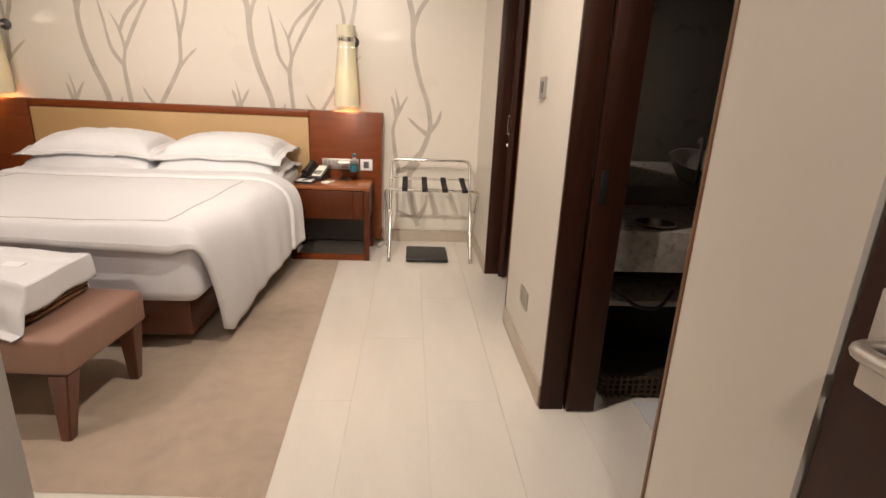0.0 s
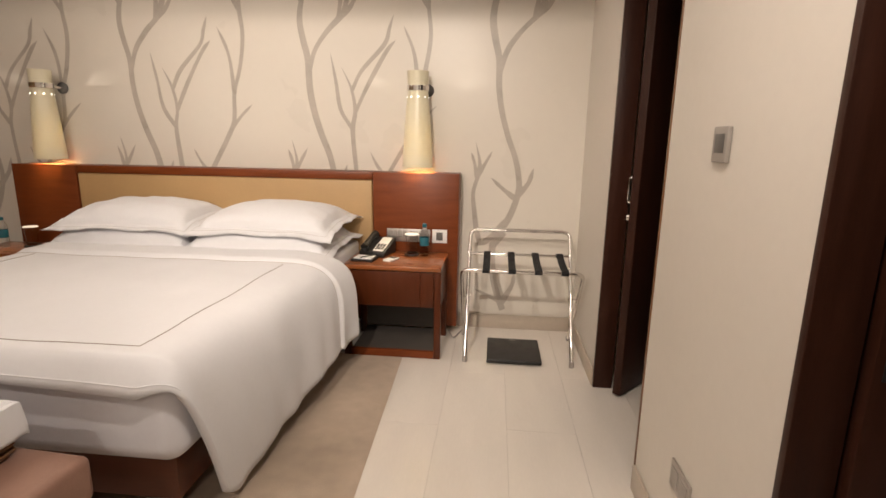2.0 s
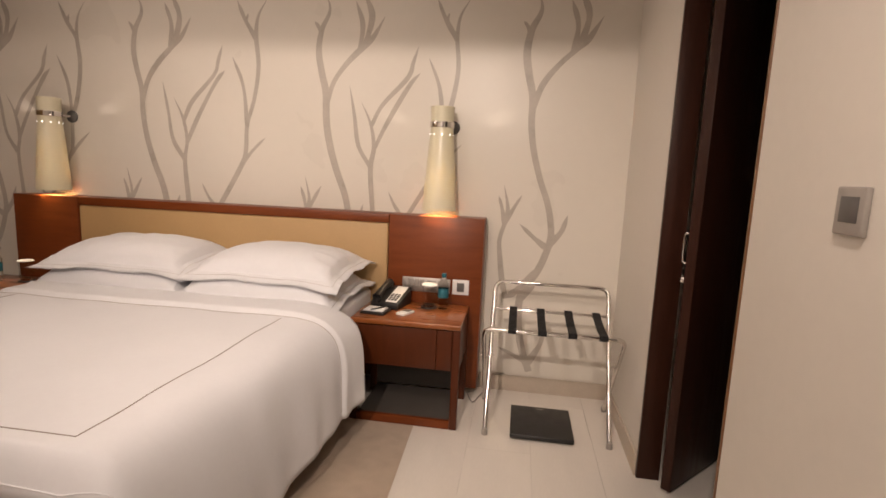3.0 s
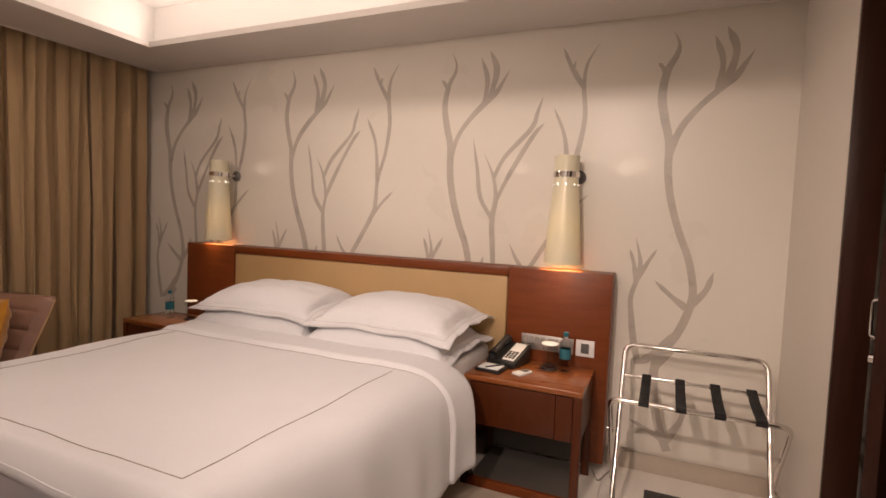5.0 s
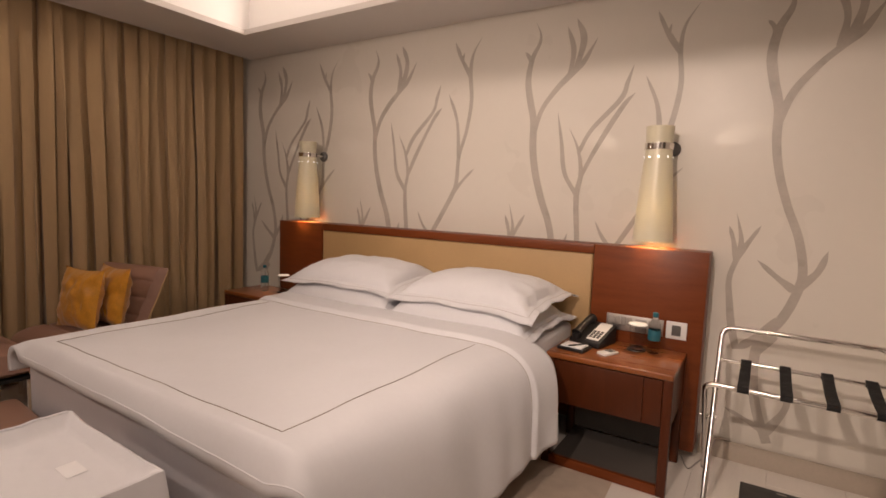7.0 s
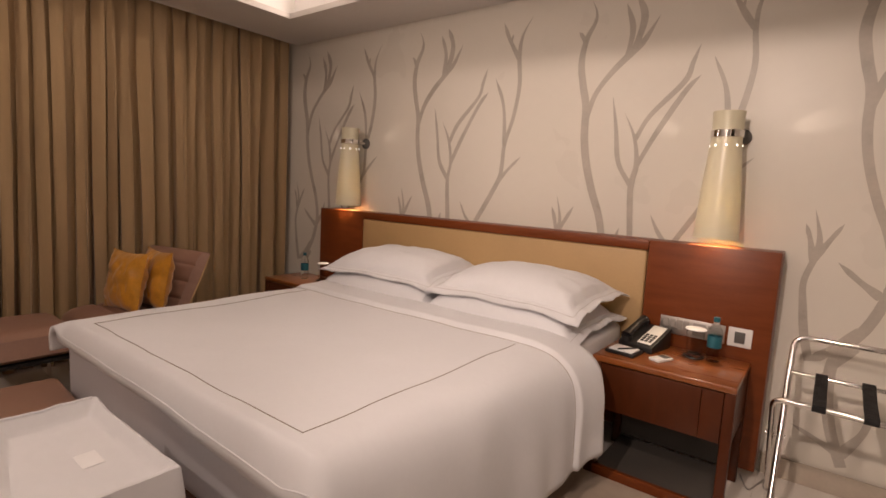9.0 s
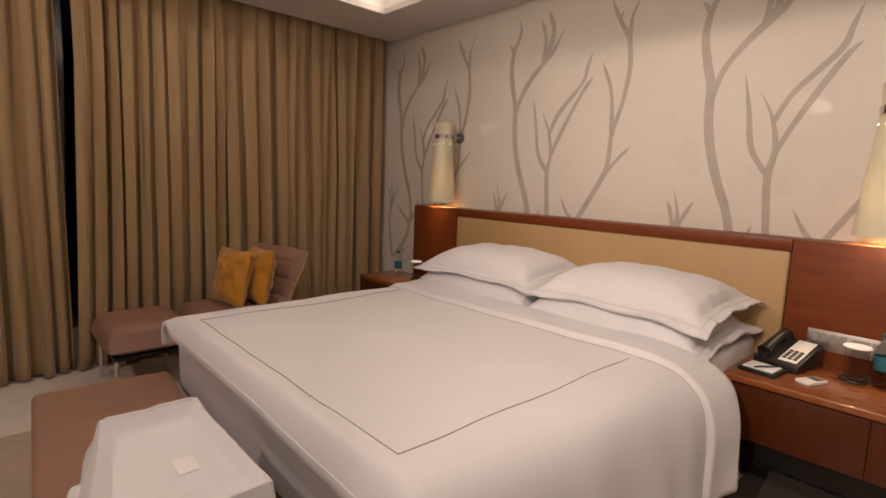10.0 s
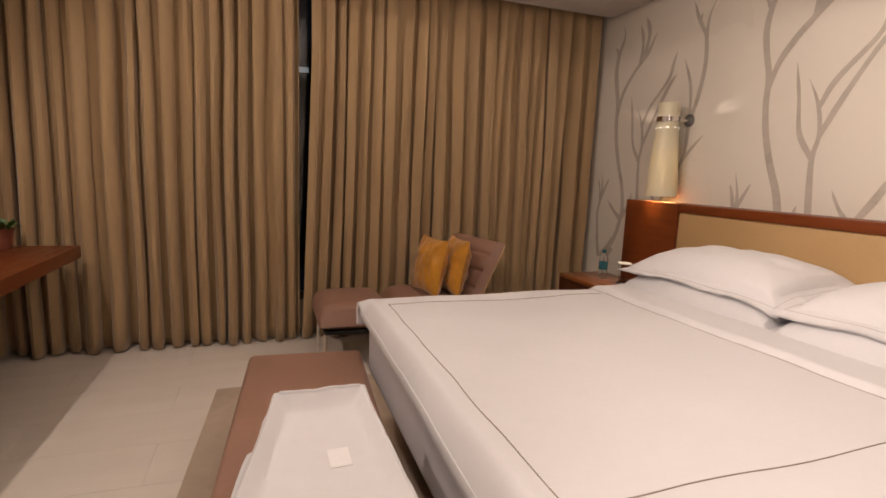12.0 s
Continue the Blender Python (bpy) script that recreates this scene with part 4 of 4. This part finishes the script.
def throw_cushion(at, rx, rz, seed):
    ob = thing("cushion", at, "mustard yellow satin cushion on the lounge chair", "cushion", "yellow cushions")
    ob.matrix_world = pose(*at, rx, 0, rz)
    a = 0.19
    b = bmesh.new()
    for sign in (1, -1):
        def fn(u, v, sign=sign):
            p, q = 2 * u - 1, 2 * v - 1
            t = 0.075 * (max(0, 1 - abs(p) ** 2.6) ** 0.6) * (max(0, 1 - abs(q) ** 2.6) ** 0.6)
            k = 1 - 0.09 * ((1 - p * p) + (1 - q * q)) + 0.05
            w = (0.012 * noise.noise((p * 3 + seed, q * 3, sign * 2)) - 0.022 * abs(noise.noise((p * 5 + q + seed, q * 2.5, sign)))) * min(1, t * 30)
            return (a * p * k, a * q * k, sign * t + w)
        sheet(fn, 24, 24, b)
    bmesh.ops.remove_doubles(b, verts=b.verts, dist=0.0006)
    part("cushion_body", b, M_MUST, ob, local=True)
    return ob


throw_cushion((-3.64, 3.34, 0.645), 79, 8, 1)
throw_cushion((-3.58, 3.50, 0.65), 80, -2, 5)

# ---- desk and plant ----
desk = thing("desk", (-3.2, 0.92, 0), "red mahogany wall desk with thick top", "desk")
part("desktop", box((-3.98, SY, 0.675), (-2.3, 1.20, 0.75), 0.005), M_WOOD, desk)
part("desk_panel", box((-3.30, SY, 0.0), (-3.26, 1.0, 0.675), 0.003), M_DARK, desk)
part("desk_panel", box((-2.42, SY, 0.0), (-2.38, 1.0, 0.675), 0.003), M_DARK, desk)
plant = thing("potted_plant", (-3.86, 0.86, 0.75), "small green plant in a red brown pot on a desk", "plant")
part("pot", lathe([(0, 0), (0.04, 0), (0.055, 0.10), (0.06, 0.12), (0.052, 0.12), (0.045, 0.10), (0, 0.10)]), M_TERRA, plant, local=True)
rl = random.Random(4)
for i in range(26):
    a, e, ln = rl.uniform(0, 6.28), rl.uniform(0.2, 1.3), rl.uniform(0.07, 0.14)
    base = Vector((0.02 * math.cos(a), 0.02 * math.sin(a), 0.10))
    tip = base + Vector((math.cos(a) * math.cos(e), math.sin(a) * math.cos(e), math.sin(e))) * ln
    side = Vector((-math.sin(a), math.cos(a), 0)) * 0.022
    mid = base.lerp(tip, 0.65) + Vector((0, 0, 0.012))
    b = bmesh.new()
    vs = [b.verts.new(p) for p in (base, mid + side, tip, mid - side, mid - Vector((0, 0, 0.006)))]
    b.faces.new((vs[0], vs[1], vs[4]))
    b.faces.new((vs[1], vs[2], vs[4]))
    b.faces.new((vs[2], vs[3], vs[4]))
    b.faces.new((vs[3], vs[0], vs[4]))
    part("leaf", b, M_GREEN, plant, local=True)

# ---- curtains ----


def curtain(ya, yb, seed, lean, label):
    rc = random.Random(seed)
    ph, out, y = [], [0.0], ya
    n = int((yb - ya) / 0.0075)
    f = [rc.uniform(0.62, 1.55) for _ in range(60)]
    amp = [rc.uniform(0.025, 0.072) for _ in range(60)]
    acc = 0.0
    phase = []
    for i in range(n + 1):
        phase.append(acc)
        acc += 0.0075 / 0.104 * f[int(acc) % 60]

    def fn(u, v):
        i = min(n, int(round(u * n)))
        p = phase[i]
        a = amp[int(p) % 60] * (1 - (p % 1)) + amp[(int(p) + 1) % 60] * (p % 1)
        z = 0.012 + 2.70 * v + 0.004 * math.sin(p * 2.1)
        low = 1 - v
        sh = math.sin(2 * math.pi * p)
        sh = math.copysign(abs(sh) ** 1.1, sh) + 0.28 * math.sin(4 * math.pi * p + 1.3 * seed + 0.8 * z)
        x = -4.175 + a * (0.75 + 0.35 * low) * sh + 0.020 * math.sin(2 * math.pi * p * 0.37 + 2 * low) + 0.010 * noise.noise((p * 3.1, z * 0.7, seed)) + 0.007 * math.sin(2 * math.pi * p * 2.3 + 1.5 * z)
        y = ya + (yb - ya) * u + 0.016 * math.sin(4 * math.pi * p + seed) + 0.030 * noise.noise((p * 0.45, z * 0.7, seed + 5)) * min(1.0, 4 * u, 4 * (1 - u))
        y += lean(low, u)
        return (x, y, z)
    b = sheet(fn, n, 30)
    ob = solid("curtain", b, M_CURT, label, "curtain", "window curtains", at=(-4.175, (ya + yb) / 2, 0))
    md = ob.modifiers.new("thickness", "SOLIDIFY")
    md.thickness = 0.003
    return ob


curtain(0.64, 2.50, 3, lambda low, u: 0.0, "gold beige full-length curtain drawn almost closed")
curtain(2.605, 4.96, 11, lambda low, u: -0.09 * max(0, low - 0.25) * (1 - u) ** 3, "gold beige full-length curtain drawn almost closed")

# ---- bathroom glimpse ----
van = thing("vanity", (1.6, 2.7, 0), "grey granite vanity with dark open shelves", "vanity")
part("counter", box((0.93, 2.42, 0.62), (2.55, 2.99, 0.80), 0.006), M_STONE, van, "thick grey granite counter")
part("shelf", box((0.93, 2.50, 0.43), (2.55, 2.99, 0.455), 0.002), M_STONE, van)
part("side_panel", box((0.90, 2.45, 0.0), (0.928, 2.99, 0.62), 0.002), M_DARK, van)
part("back_panel", box((0.93, 2.96, 0.0), (2.55, 2.99, 0.43)), M_RECESS, van)
basin = thing("wash_basin", (1.70, 2.70, 0.80), "white round vessel basin on the granite counter", "basin")
part("bowl", lathe([(0, 0.0), (0.10, 0.0), (0.13, 0.02), (0.19, 0.10), (0.205, 0.14), (0.195, 0.14), (0.175, 0.09), (0.11, 0.03), (0, 0.025)], n=40), M_CERAM, basin, local=True)
tap = thing("tap", (1.60, 2.90, 0.80), "tall curved chrome tap beside the basin", "tap")
part("spout", tube(smooth_path([(0, 0, 0), (0, 0, 0.22), (0.01, -0.04, 0.30), (0.03, -0.11, 0.31), (0.04, -0.15, 0.26)], 6), 0.011), M_CHROME, tap, local=True)
part("tap_base", lathe([(0, 0), (0.025, 0), (0.025, 0.03), (0.012, 0.035), (0, 0.035)]), M_CHROME, tap, local=True)
mir = thing("bathroom_mirror", (1.7, 2.99, 1.1), "large wall mirror over the vanity", "mirror")
part("mirror_glass", box((0.93, 2.985, 0.90), (2.5, 2.997, 2.1), 0.001), M_MIRROR, mir)
dish = thing("soap_dish", (1.13, 2.52, 0.80), "small dark dish with brass rim on the counter", "dish")
part("dish_body", lathe([(0, 0), (0.05, 0.0), (0.085, 0.012), (0.088, 0.018), (0.08, 0.016), (0.05, 0.006), (0, 0.006)]), M_BLACK, dish, local=True)
part("dish_rim", tube([(0.087 * math.cos(a), 0.087 * math.sin(a), 0.017) for a in (i * math.pi / 14 for i in range(28))], 0.003, 6, closed=True), M_STEEL, dish, local=True)
part("dish_dome", lathe([(0.03, 0.006), (0.03, 0.02), (0.02, 0.035), (0, 0.04)]), M_STEEL, dish, local=True)
bsk = thing("laundry_basket", (1.22, 2.56, 0), "dark woven basket under the vanity shelf", "basket")
part("basket_body", box((0.96, 2.44, 0.0), (1.46, 2.75, 0.12), 0.02, 3), M_RECESS, bsk)
for i in range(4):
    z = 0.022 + i * 0.026
    part("woven_band", tube(round_corner([(0.965, 2.75, z), (0.965, 2.435, z), (1.455, 2.435, z), (1.455, 2.75, z)], 0.02), 0.009, 6), M_WICKD, bsk)
for i in range(16):
    x = 0.985 + i * 0.030
    part("woven_stake", box((x, 2.424, 0.008), (x + 0.011, 2.432, 0.116), 0.002), M_WICKD, bsk)
dry = thing("hairdryer_cord", (1.15, 2.55, 0.455), "black looped cord on the vanity shelf", "cord")
part("cord", tube(smooth_path([(0.98, 2.52, 0.50), (1.05, 2.49, 0.46), (1.12, 2.48, 0.43), (1.20, 2.48, 0.44), (1.27, 2.52, 0.50)], 6), 0.008, 8), M_BLACK, dry)
mat_ob = solid("bath_mat", box((1.10, 1.70, 0.0), (1.72, 2.385, 0.012), 0.004), M_LINEN, "white cotton bath mat on the tiles", "bath mat")
